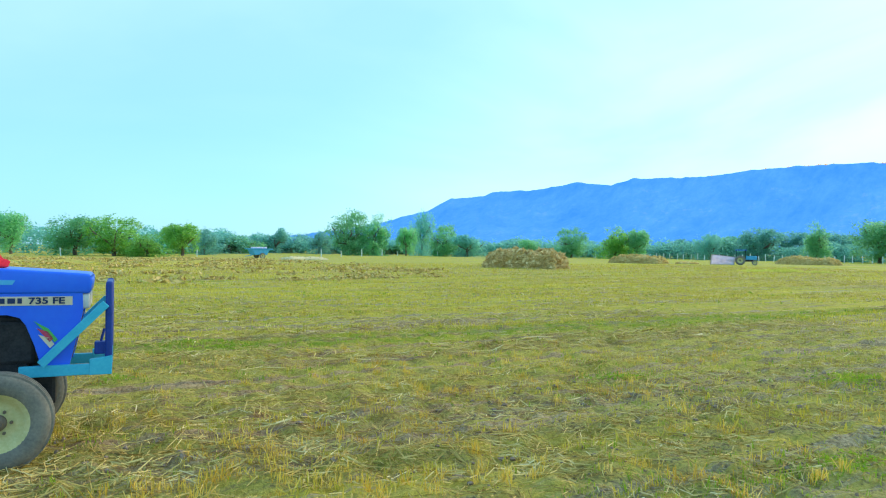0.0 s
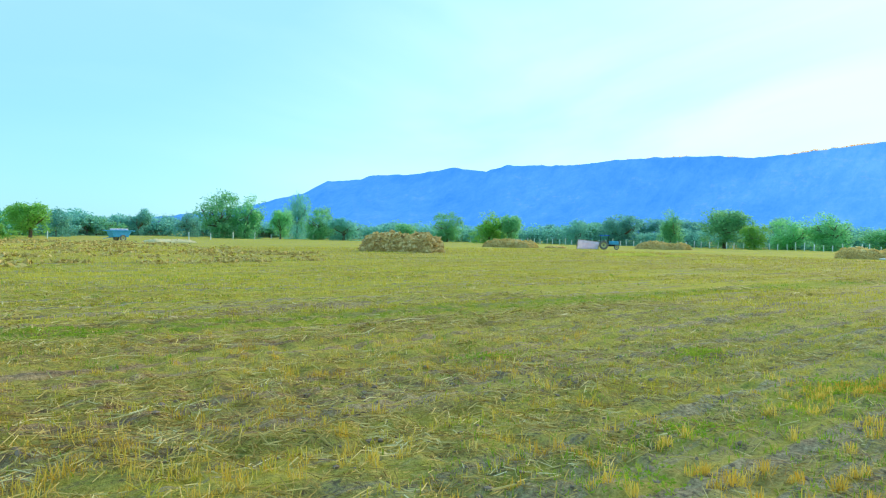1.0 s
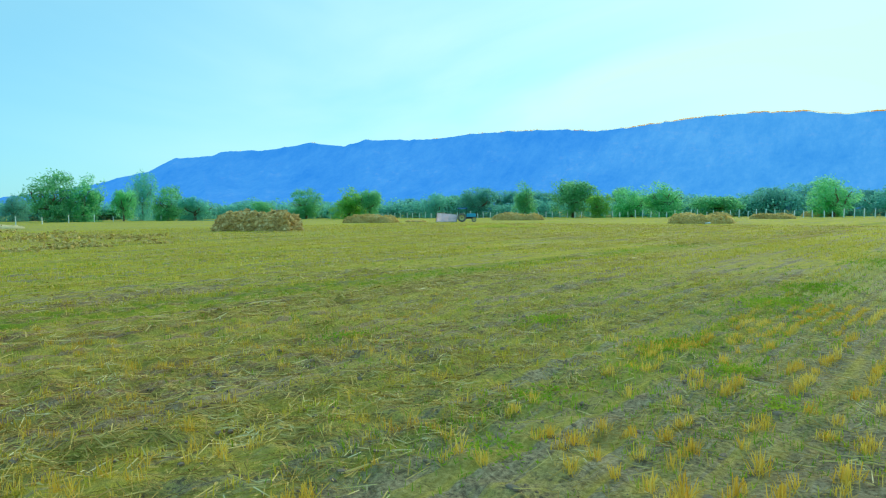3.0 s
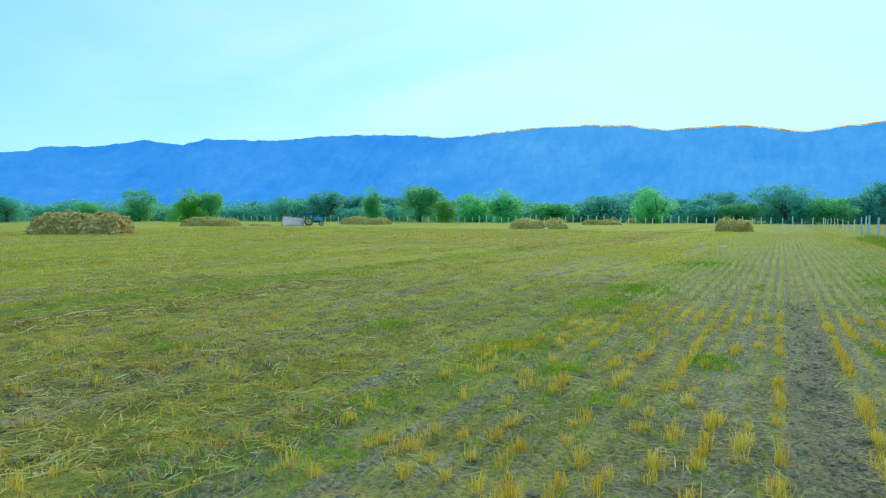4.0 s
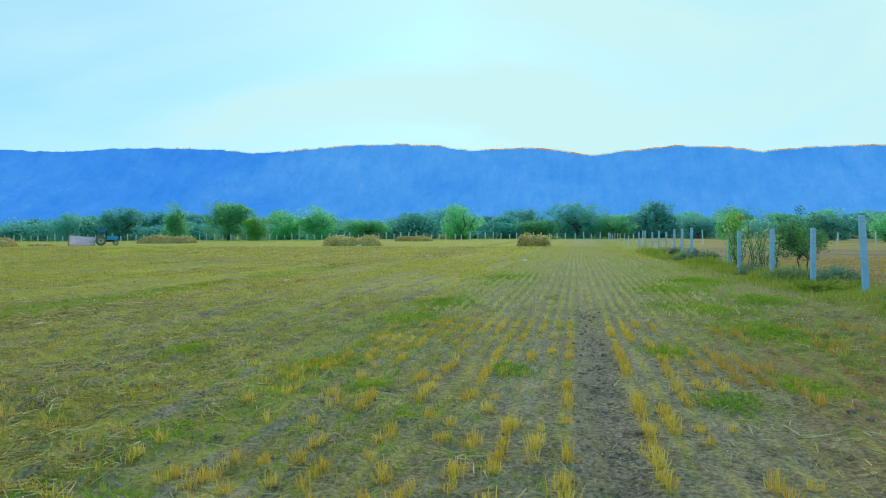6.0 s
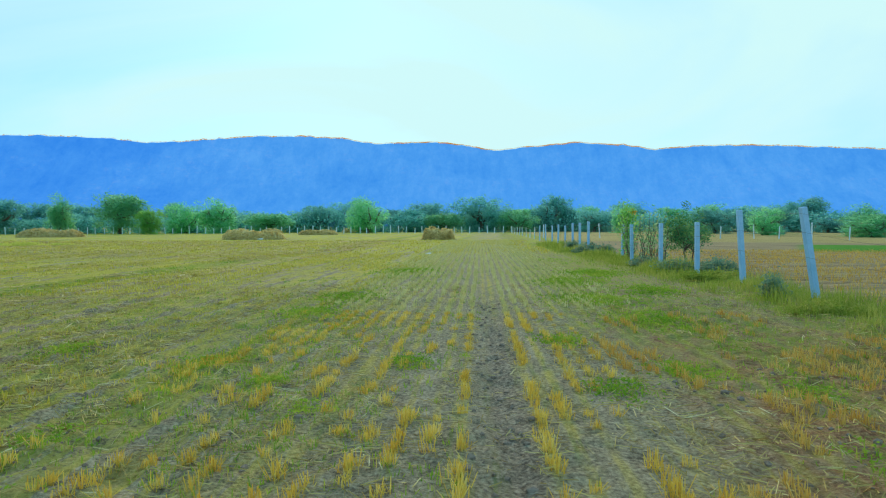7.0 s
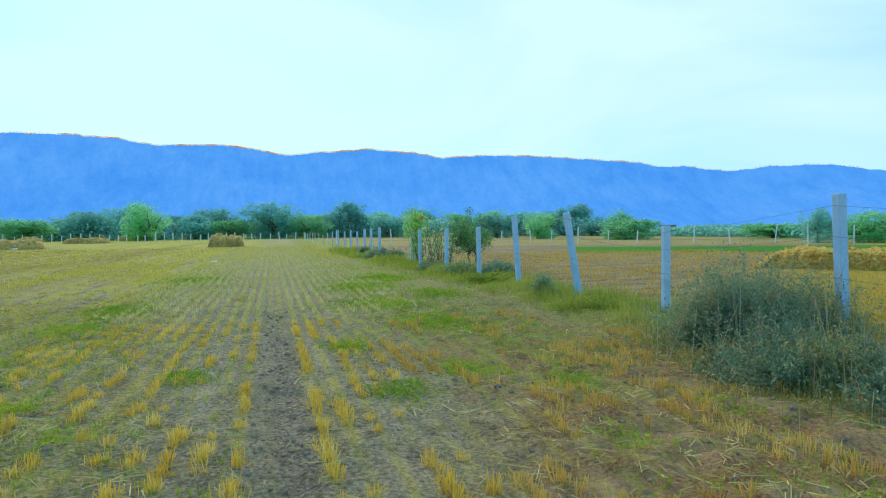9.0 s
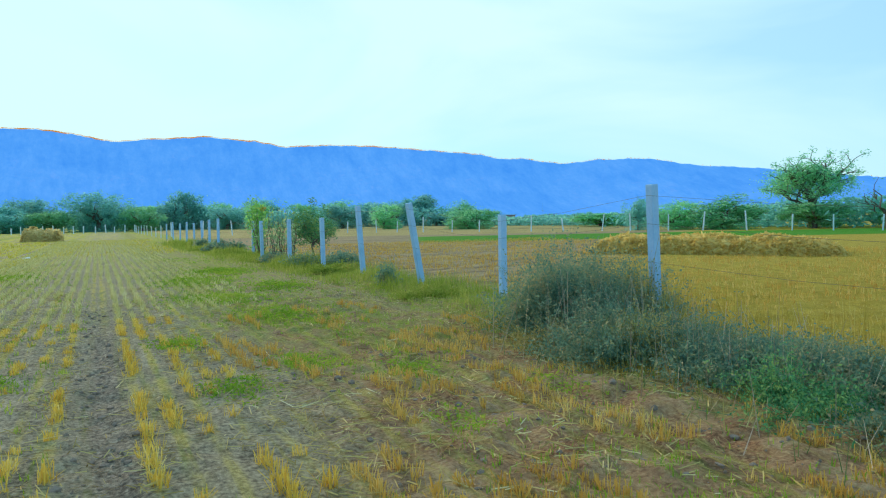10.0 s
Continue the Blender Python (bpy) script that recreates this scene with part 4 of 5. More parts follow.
rng = np.random.default_rng(21)
def sow(x_lo, x_hi, y_lo, y_hi, step, jitter, keep, between_ruts=False):
    """Feet of the stubble tufts along the sown rows, as far as keep() lets them stand."""
    lines = [0.02 - ROW * k for k in range(70)] + [0.65 + ROW * k for k in range(40)] + ([0.23, 0.44] if between_ruts else [])
    xs = np.array([q for q in lines if x_lo <= q <= x_hi])
    ys = np.arange(y_lo, y_hi, step)
    X, Y = [a.ravel() for a in np.meshgrid(xs, ys)]
    Y = Y + rng.uniform(-step / 2, step / 2, len(Y))
    stay = rng.uniform(0, 1, len(X)) < keep(X, Y)
    X = X + rng.normal(0, jitter, len(X)) + 0.06 * (vnoise(Y * 0.35, X * 3, 14) - 0.5) - ROW_SKEW * (Y - 5)
    ok = in_view(X, Y) & (np.hypot(X, Y) > 1.5) & stay
    return X[ok], Y[ok]


def sown_keep(x, y):
    """Rows survive in runs; the strip between the wheel ruts is bare."""
    run = vnoise(x * 4.1, y * 1.1, 61) * 0.55 + vnoise(x * 7.3, y * 4.5, 62) * 0.6
    p = np.clip((run - 0.61 + 0.020 * np.clip(y - 7, 0, 16)) * 6, 0.03, 0.88)
    p = np.where((x > 0.1) & (x < 0.6), p * np.clip((y - 22) / 8, 0, 1), p)
    edge = (np.abs(x - 0.65) < 0.05) | (np.abs(x - 0.02) < 0.05)
    p = np.where(edge, np.maximum(p, np.clip(vnoise(x * 9 + 3, y * 2.6, 64) * 3 - 1.25, 0, 0.85)), p)
    return p * np.where(x > 2.6, 0.55, 1.0)


pieces = []
x, y = sow(-3.2, 1.7, 2.0, 13, 0.085, 0.014, sown_keep)
bx, by, k = tufts(x, y, 22, 0.026)
h = (rng.uniform(0.075, 0.15, len(x)) * (0.65 + 0.6 * vnoise(x * 1.5, y * 1.5, 63)) * np.clip(1.45 - 0.085 * y, 0.5, 1))[k] * rng.uniform(0.5, 1.08, len(k))
pieces.append(blades(bx, by, h, 0.0072, 0.5, 0.75))
x, y = rng.uniform(-11, -3, 2600), rng.uniform(-2, 11, 2600)
ok = in_view(x, y) & (np.hypot(x, y) > 2.4) & (rng.uniform(0, 1, 2600) < np.clip((vnoise(x * 0.7, y * 0.5, 57) - 0.42) * 3, 0.04, 0.8) * np.clip(1.35 - np.hypot(x, y) / 11, 0.1, 1))
x, y = np.round(x[ok] / ROW) * ROW + rng.normal(0, 0.03, ok.sum()), y[ok]
bx, by, k = tufts(x, y, 20, 0.04)
pieces.append(blades(bx, by, (rng.uniform(0.05, 0.13, len(x)) * np.clip(1.15 + 0.09 * (x + 3), 0.5, 1))[k] * rng.uniform(0.4, 1.1, len(k)), 0.0068, 0.75, 0.8))
v, f = joined(pieces)
stuff("stubble", v, f, M_STUBBLE, "golden cut wheat stubble standing in straight sown rows", "stubble")

pieces = []
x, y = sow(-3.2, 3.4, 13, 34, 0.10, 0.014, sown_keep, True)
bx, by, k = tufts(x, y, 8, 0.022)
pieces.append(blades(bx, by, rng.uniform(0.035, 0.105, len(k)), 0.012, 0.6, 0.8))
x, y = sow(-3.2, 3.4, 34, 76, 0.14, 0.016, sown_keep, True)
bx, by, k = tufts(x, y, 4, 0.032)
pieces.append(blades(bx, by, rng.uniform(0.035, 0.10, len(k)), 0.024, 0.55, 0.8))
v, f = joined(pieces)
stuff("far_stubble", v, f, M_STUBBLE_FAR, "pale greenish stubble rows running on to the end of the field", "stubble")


def west_keep(x, y):
    run = vnoise(x * 4.25, y * 0.10, 65) * 0.85 + vnoise(x * 3.9, y * 1.6, 66) * 0.35
    p = np.clip((run - 0.52) * 8, 0.01, 0.95)
    p = np.where(np.abs(x + 5.9 + 0.8 * (vnoise(y * 0.3, 0 * y, 67) - 0.5)) < 0.35, p * 0.25, p)
    return np.where(np.abs(x + 9.0) < 1.0, p * 0.5, p)


pieces = []
x, y = sow(-12.5, -3.0, -4.0, 16, 0.10, 0.03, west_keep)
bx, by, k = tufts(x, y, 8, 0.022)
pieces.append(blades(bx, by, rng.uniform(0.025, 0.10, len(k)) * (0.5 + 0.7 * vnoise(bx * 0.7, by * 0.7, 68)) * np.clip(1.1 + 0.07 * (bx + 3), 0.6, 1), 0.009, 1.2, 0.7))
m = 60000
x, y = rng.uniform(-34, -3, m), rng.uniform(-14, 40, m)
ok = in_view(x, y) & ((x < -12) | (y > 16)) & (rng.uniform(0, 1, m) < np.clip((vnoise(x * 1.5, y * 0.10, 69) * 0.8 + vnoise(x * 0.5, y * 0.3, 79) * 0.4 - 0.45) * 5, 0.03, 1))
bx, by, k = tufts(x[ok], y[ok], 3, 0.06)
pieces.append(blades(bx, by, rng.uniform(0.03, 0.09, len(k)), 0.022, 1.1, 0.7))
m = 50000
x, y = rng.uniform(-70, 4, m), rng.uniform(-25, 78, m)
ok = in_view(x, y) & ((x < -34) | (y > 40)) & (rng.uniform(0, 1, m) < 0.2 + 0.7 * vnoise(x * 0.5, y * 0.2, 70))
bx, by, k = tufts(x[ok], y[ok], 2, 0.12)
pieces.append(blades(bx, by, rng.uniform(0.05, 0.13, len(k)), 0.05, 0.5, 0.7))
v, f = joined(pieces)
stuff("weathered_stubble", v, f, M_STUBBLE_DULL, "short trampled olive-tan stubble covering the western field", "stubble")

# sparse reddish stubble and trampled straw on the headland by the fence
def headland_keep(x, y):
    return np.clip((vnoise(x * 3.1, y * 1.1, 71) * 0.7 + vnoise(x * 1.1, y * 1.1, 70) * 0.5 - 0.61) * 5, 0, 0.85) * np.clip(1.5 - y / 14, 0.15, 1)


x, y = sow(1.7, 5.6, 1.9, 13, 0.09, 0.022, headland_keep)
bx, by, k = tufts(x, y, 16, 0.024)
pieces = [blades(bx, by, rng.uniform(0.06, 0.14, len(x))[k] * rng.uniform(0.5, 1.05, len(k)), 0.0078, 0.5, 0.8)]
m = 30000
x, y = rng.uniform(8.2, 30, m), rng.uniform(8, 46, m)
y = np.round(y / 0.45) * 0.45 + rng.normal(0, 0.06, m)
ok = rng.uniform(0, 1, m) < 0.7 * vnoise(x * 0.2, y * 1.2, 72)
bx, by, k = tufts(x[ok], y[ok], 3, 0.05)
pieces.append(blades(bx, by, rng.uniform(0.04, 0.12, len(k)), 0.02, 0.4, 0.7))
v, f = joined(pieces)
stuff("headland_stubble", v, f, islands("rusty_stubble", [(0.0, (0.60, 0.30, 0.05)), (0.5, (0.74, 0.47, 0.09)), (1.0, (0.84, 0.65, 0.22))], vary=0.0, through=0.2, patch=0.9), "patchy rust-coloured stubble on the trampled headland", "stubble")

m = 270000
r = 0.2 + 19.2 * rng.uniform(0, 1, m) ** 1.3
a = np.radians(np.where(r < 5, rng.uniform(-180, 180, m), rng.uniform(-104, 66, m)))
x, y = r * np.sin(a), r * np.cos(a)
lane = x + ROW_SKEW * (y - 5)
clump = vnoise(lane * 2.4, y * 0.22, 73) * 0.7 + vnoise(x * 5, y * 4, 74) * 0.4
thick = np.where(x < -3, 0.95, np.where(x < 2, 0.36, 0.16 + 0.02 * np.clip(y, 0, 14)))
ok = (x < 6.3) & (rng.uniform(0, 1, m) < np.clip((clump - 0.36) * 3.2, 0.05, 1) * thick) & ~((x > 0.05) & (x < 0.55) & (rng.uniform(0, 1, m) < 0.8))
x, y = x[ok], y[ok]
near = flat_straws(x, y, 0.03 + 0.22 * rng.uniform(0, 1, len(x)) ** 2.4, (0.0034 + 0.00035 * np.hypot(x, y)) * rng.uniform(0.7, 1.4, len(x)), 0.004)
m = 90000
x, y = -9 - 55 * rng.uniform(0, 1, m) ** 1.3, rng.uniform(-24, 75, m)
ok = in_view(x, y) & (rng.uniform(0, 1, m) < np.clip((vnoise(x * 1.1, y * 0.14, 77) * 0.75 + vnoise(x * 0.35, y * 0.3, 78) * 0.45 - 0.45) * 2.6, 0.03, 1))
x, y = x[ok], y[ok]
d = np.hypot(x, y)
v, f = joined([near, flat_straws(x, y, rng.uniform(0.1, 0.3, len(x)) * (1 + d / 40), 0.006 + 0.0009 * d, 0.03)])
stuff("straw_litter", v, f, M_STRAW, "pale loose straws scattered over the soil", "straw")

# weeds: loose patches, and a thin green film along the bunds
PATCHES = [(-3.15, 5.4, 0.32), (-2.65, 3.95, 0.3), (-5.2, 8.9, 0.35), (-3.15, 8.3, 0.4), (-3.1, 12.9, 0.7), (-3.0, 15.6, 0.8), (-2.7, 25, 1.0), (2.4, 8.0, 0.42), (2.5, 15.7, 1.0), (3.0, 12.1, 0.8), (2.4, 20.3, 1.1), (1.5, 7.2, 0.35), (2.9, 5.2, 0.3), (4.3, 5.9, 0.3), (-1.4, 6.2, 0.25), (-0.7, 8.4, 0.3), (-2.1, 7.3, 0.25), (3.3, 7.1, 0.35), (-11.7, 2.2, 0.5), (-8.9, 0.6, 0.15), (-6.6, 6.2, 0.35), (3.6, 24, 1.1), (4.2, 17.5, 0.8), (1.2, 10.0, 0.4)]
pieces = []
for px, py, pr in PATCHES:
    m = int((900 if py < 7 else 1700) * min(pr, 1.0) ** 1.2)
    x, y = px + rng.normal(0, pr * 0.5, m), py + rng.normal(0, pr * 0.8, m)
    d = np.hypot(x, y)
    z = lie(x, y) + rng.uniform(0.0, 0.06, m) * np.exp(-((x - px) ** 2 + (y - py) ** 2) / pr ** 2) + 0.012
    pieces.append(leaf_cards(np.stack([x, y, z], 1), 0.012 + 0.0011 * d, 0.5))
    pieces.append(blades(x[: m // 4], y[: m // 4], rng.uniform(0.03, 0.09, m // 4), 0.008 + 0.0006 * d[: m // 4], 0.6, 0.35))
m = 84000
r, a = 2.5 + 32 * rng.uniform(0, 1, m) ** 1.2, np.radians(rng.uniform(-104, 66, m))
x, y = r * np.sin(a), r * np.cos(a)
p = 0.6 * np.exp(-((x + 3.1) / 0.32) ** 2) + 0.9 * np.exp(-((x + 11.7) / 0.6) ** 2) + 0.5 * np.exp(-((x - 3.0) / 1.1) ** 2) + 0.4 * np.exp(-((x - 6.6) / 0.8) ** 2) + 0.34 * np.exp(-((x + 2.0) / 1.1) ** 2) + 0.17
p *= np.clip((vnoise(x * 0.8, y * 0.5, 75) - 0.32) * 2.6, 0, 1) * (0.4 + vnoise(x * 3, y * 3, 76))
ok = (rng.uniform(0, 1, m) < p) & (x < 7.3) & ~((x > 0.05) & (x < 0.55))
x, y = x[ok], y[ok]
bx, by, k = tufts(x, y, 6, 0.035)
d = np.hypot(bx, by)
pieces.append(blades(bx, by, rng.uniform(0.02, 0.06, len(k)), 0.008 + 0.0007 * d, 1.0, 0.35))
v, f = joined(pieces)
stuff("field_weeds", v, f, M_WEED, "fresh green weeds sprouting in patches between the stubble", "weeds")

# clods along the ruts
bm = bmesh.new()
bmesh.ops.create_icosphere(bm, subdivisions=1, radius=1)
bm.verts.ensure_lookup_table()
ball = np.array([tuple(q.co) for q in bm.verts])
ball_faces = np.array([[q.index for q in face.verts] for face in bm.faces])
bm.free()
m = 2000
which = np.arange(m) % 4
cy = np.where(which == 0, rng.uniform(-1, 9, m), np.where(which == 1, 2.4 + 13 * rng.uniform(0, 1, m) ** 1.3, np.where(which == 2, rng.uniform(2.4, 7, m), rng.uniform(2.6, 8.5, m))))
cx = np.where(which == 0, -5.9 + rng.normal(0, 0.5, m), np.where(which == 1, 0.335 - ROW_SKEW * (cy - 5) + rng.normal(0, 0.15, m), np.where(which == 2, -3.4 + rng.normal(0, 1.6, m), rng.uniform(1.8, 5.4, m))))
size = 0.008 + 0.034 * rng.uniform(0, 1, m) ** 4
v = ball[None] * rng.uniform(0.75, 1.25, (m, len(ball), 1)) * rng.uniform(0.6, 1.3, (m, 1, 3)) * (1, 1, 0.7) * size[:, None, None]
v += np.stack([cx, cy, lie(cx, cy) + size * 0.1], 1)[:, None]
f = ball_faces[None] + (np.arange(m) * len(ball))[:, None, None]
stuff("soil_clods", v.reshape(-1, 3), f.reshape(-1, 3), M_CLOD, "dark crumbled clods of soil along the wheel ruts", "soil clods")


# ---- the fence line's growth ----
def grassy(name, x_of, y_lo, y_hi, count, tall, width, material, label, lean=0.35, thick=0.5):
    m = count
    y = rng.uniform(y_lo, y_hi, m)
    x = x_of(y) + rng.normal(0, thick, m)
    h = tall * rng.uniform(0.35, 1.0, m) * (0.15 + 1.6 * vnoise(x * 1.3, y * 0.8, 81) ** 2)
    v, f = blades(x, y, h, width + 0.0006 * y, lean, 0.2)
    return stuff(name, v, f, material, label, "grass")


def fence_x(y):
    return np.interp(y, [3.6, 8, 12, 15, 19, 25.6, 41, 80], [7.7, 7.4, 7.2, 6.8, 6.8, 6.4, 5.9, 5.5])


grassy("fence_grass", lambda y: fence_x(y) - 0.35, 9, 60, 36000, 0.40, 0.006, M_VERGE, "green grass grown up along the fence foot", 0.7, 0.6)
grassy("dry_fence_grass", lambda y: fence_x(y) + 0.3, 2.5, 9.5, 1900, 0.75, 0.005, M_DRYGRASS, "thin golden dry grass standing along the fence", 0.25, 0.5)
grassy("dry_field_grass", lambda y: fence_x(y) + 3.4, 1.5, 11, 7000, 0.12, 0.010, M_DRYGRASS, "golden dry grass in the neighbour's field", 0.8, 1.8)


grassy("hedge_grass", lambda y: 6.4 - 0.05 * (y - 5), 2.0, 9.2, 7000, 0.46, 0.005, islands("hedge_grass_blades", [(0.0, (0.10, 0.17, 0.05)), (0.6, (0.20, 0.28, 0.08)), (1.0, (0.52, 0.44, 0.14))], vary=0.0, through=0.35, patch=1.2), "rank mixed green and dry grass growing through the bushes", 0.75, 0.75)


grassy("tall_dry_grass", lambda y: fence_x(y) + 0.25, 7.6, 10.0, 1100, 1.35, 0.005, M_DRYGRASS, "tall golden grass standing behind the large bush", 0.22, 0.28)
grassy("tawny_edge_grass", lambda y: 5.35 + 0.05 * (7 - y), 4.5, 8.4, 800, 0.20, 0.006, M_DRYGRASS, "tawny tufts of dry grass before the bushes", 0.5, 0.22)


def bush(x, y, wide, deep, high, seed, label, material=M_SHRUB, strands=700, leaf=0.022, turn=0, fill=9):
    """A shrub of arching twigs that fan from its foot, hung with small leaves."""
    global rng
    rng = np.random.default_rng(seed)
    t = thing("bush", pose(x, y, float(lie(x, y)) - 0.02, 0, 0, turn), label, "bush", "bushes along the fence")
    n = strands
    clumps = max(4, n // 130)
    ca, cr = rng.uniform(0, 2 * math.pi, clumps), np.sqrt(rng.uniform(0, 1, clumps))
    own = rng.integers(0, clumps, n)
    heart = np.stack([np.cos(ca) * cr * wide * 0.40, np.sin(ca) * cr * deep * 0.40, 0 * ca], 1)
    tall = high * np.sqrt(1.1 - 0.75 * cr ** 2) * rng.uniform(0.55, 1.1, clumps)
    foot = heart[own] + rng.normal(0, 0.07, (n, 3)) * (wide, deep, 0)
    out = rng.normal(0, 1, (n, 3)) * (0.26, 0.26, 0) * np.sqrt(wide / 2)
    tip = foot + heart[own] * 0.18 + out
    tip[:, 2] = tall[own] * np.clip(1.0 - 0.9 * np.hypot(out[:, 0], out[:, 1]), 0.15, 1) * rng.uniform(0.45, 1.05, n)
    steps = 5
    verts, faces, leaves = [], [], []
    base = 0
    side = rng.normal(size=(n, 3))
    side /= np.linalg.norm(side, axis=1)[:, None]
    droop = rng.normal(0, 0.12, (n, 3)) * high
    w = rng.uniform(0.002, 0.005, n)[:, None]
    rings = []
    for s in range(steps + 1):
        q = s / steps
        c = foot + (tip - foot) * q + droop * (q * q)
        rings.append((c - side * w * (1 - 0.7 * q), c + side * w * (1 - 0.7 * q)))
        if s:
            prev = last
            for j in range(fill // 3 + 1):
                g = rng.uniform(0, 1, n)[:, None]
                leaves.append(prev * g + c * (1 - g) + rng.normal(0, 0.028, (n, 3)))
        last = c
    allv = np.stack([np.stack(r, 1) for r in rings], 1).reshape(-1, 3)
    st = 2 * (steps + 1)
    o = (np.arange(n) * st)[:, None]
    for s in range(steps):
        faces.append(np.concatenate([o + 2 * s, o + 2 * s + 1, o + 2 * s + 3, o + 2 * s + 2], 1))
    shared("twig_mass", from_arrays("twig_mass", allv, np.concatenate(faces), material), t, Matrix.Identity(4))
    pts = np.concatenate(leaves)
    pts[:, 2] = np.maximum(pts[:, 2], 0.01)
    lv, lf = leaf_cards(pts, leaf, 1.0)
    shared("foliage", from_arrays("foliage", lv, lf, material), t, Matrix.Identity(4))
    return t


bush(6.45, 8.3, 2.3, 2.3, 1.42, 201, "large dense grey-green bush against the fence", strands=2300, leaf=0.023, fill=15)
bush(6.0, 6.5, 2.0, 1.8, 0.82, 202, "low spreading grey-green bush at the field edge", strands=1700, leaf=0.020, fill=12)
bush(6.3, 4.95, 2.1, 1.7, 0.55, 203, "low dark bush trailing over the field edge", strands=1500, leaf=0.020, fill=12)
bush(6.5, 3.5, 2.2, 1.8, 0.46, 204, "low green bush at the end of the hedge", strands=1100, leaf=0.020, fill=12)
bush(5.35, 7.35, 0.9, 0.8, 0.62, 214, "tawny half-dry shrub before a large bush", M_TAWNY, 380, 0.018, fill=9)
bush(5.55, 6.3, 0.9, 0.8, 0.72, 215, "yellowing half-dry shrub among grey-green bushes", M_TAWNY, 380, 0.018, fill=9)
bush(7.35, 4.6, 1.6, 1.3, 0.50, 216, "yellow-green scrub along the fence foot", M_TAWNY, 500, 0.018, fill=9)
bush(5.6, 4.4, 1.5, 1.2, 0.5, 217, "lush green scrub at the field edge", M_LUSH, 700, 0.018, fill=9)
bush(6.9, 23.2, 2.0, 1.6, 0.75, 206, "dark rounded bush at a fence post", strands=800, leaf=0.04)
bush(6.3, 15.6, 0.36, 0.36, 0.7, 207, "slim dark shrub beside a leaning post", strands=200, leaf=0.03)
bush(6.55, 20.5, 1.3, 1.2, 0.5, 208, "low green bush below the fence", M_VERGE, 400, 0.03)
bush(6.1, 41, 1.8, 1.6, 0.9, 209, "dark green bush at the fence posts", strands=500, leaf=0.06)
bush(5.9, 47, 1.4, 1.4, 0.7, 210, "small dark bush among distant fence posts", strands=300, leaf=0.06)
bush(6.4, 27.5, 1.2, 1.4, 0.5, 211, "grey-green bush at the foot of saplings", strands=400, leaf=0.04)
bush(6.45, 13.2, 1.3, 1.6, 0.28, 212, "low trailing green growth by the fence foot", M_VERGE, 300, 0.025)
bush(-39.5, 58, 9, 3.4, 0.5, 213, "low olive weeds grown over a field bund", islands("bund_weeds", [(0.0, (0.56, 0.60, 0.10)), (1.0, (0.80, 0.80, 0.22))], vary=0.0, through=0.6), 900, 0.05, 38)


rng = np.random.default_rng(77)
m = 420
x, y = rng.normal(6.0, 0.6, m), rng.uniform(3.0, 8.2, m)
v, f = blades(x, y, rng.uniform(0.3, 1.0, m) * np.clip(0.35 + 0.16 * (y - 3), 0.4, 1.1), 0.009, 0.5, 0.3)
stuff("dead_stalks", v, f, islands("dead_stalk", [(0.0, (0.40, 0.24, 0.14)), (1.0, (0.72, 0.58, 0.40))], vary=0.0), "pale dead stalks poking out of the bushes", "stalks")


def sapling(x, y, high, wide, seed, material, label, leaves=520, leaf=0.065, bloom=False):
    global rng
    rng = np.random.default_rng(seed)
    t = thing("sapling", pose(x, y, float(lie(x, y)) - 0.03), label, "sapling", "saplings along the fence")
    bm = bmesh.new()
    pts = []
    for k in range(7):
        a = rng.uniform(0, 2 * math.pi)
        e = Vector((math.cos(a) * wide * rng.uniform(0.1, 0.5), math.sin(a) * wide * rng.uniform(0.1, 0.5), high * rng.uniform(0.7, 1.0)))
        foot = Vector((rng.normal(0, 0.06), rng.normal(0, 0.06), 0))
        limb(bm, foot, e, 0.018, 0.005, 5, 0.04)
        for _ in range(leaves // 7):
            q = rng.uniform(0.2, 1.0)
            pts.append(np.array(foot.lerp(e, q)) + rng.normal(0, 0.13, 3) * (0.4 + wide / 2))
    part("stem", bm, M_BARK, t)
    v, f = leaf_cards(np.maximum(np.array(pts), [-9, -9, 0.05]), leaf, 1.0)
    shared("foliage", from_arrays("foliage", v, f, material), t, Matrix.Identity(4))
    if bloom:
        v, f = leaf_cards(np.array([0.25, 0, high * 0.80]) + rng.normal(0, 0.07, (120, 3)), 0.05)
        shared("bloom", from_arrays("bloom", v, f, M_BLOOM), t, Matrix.Identity(4), "bright orange flower cluster")
    return t


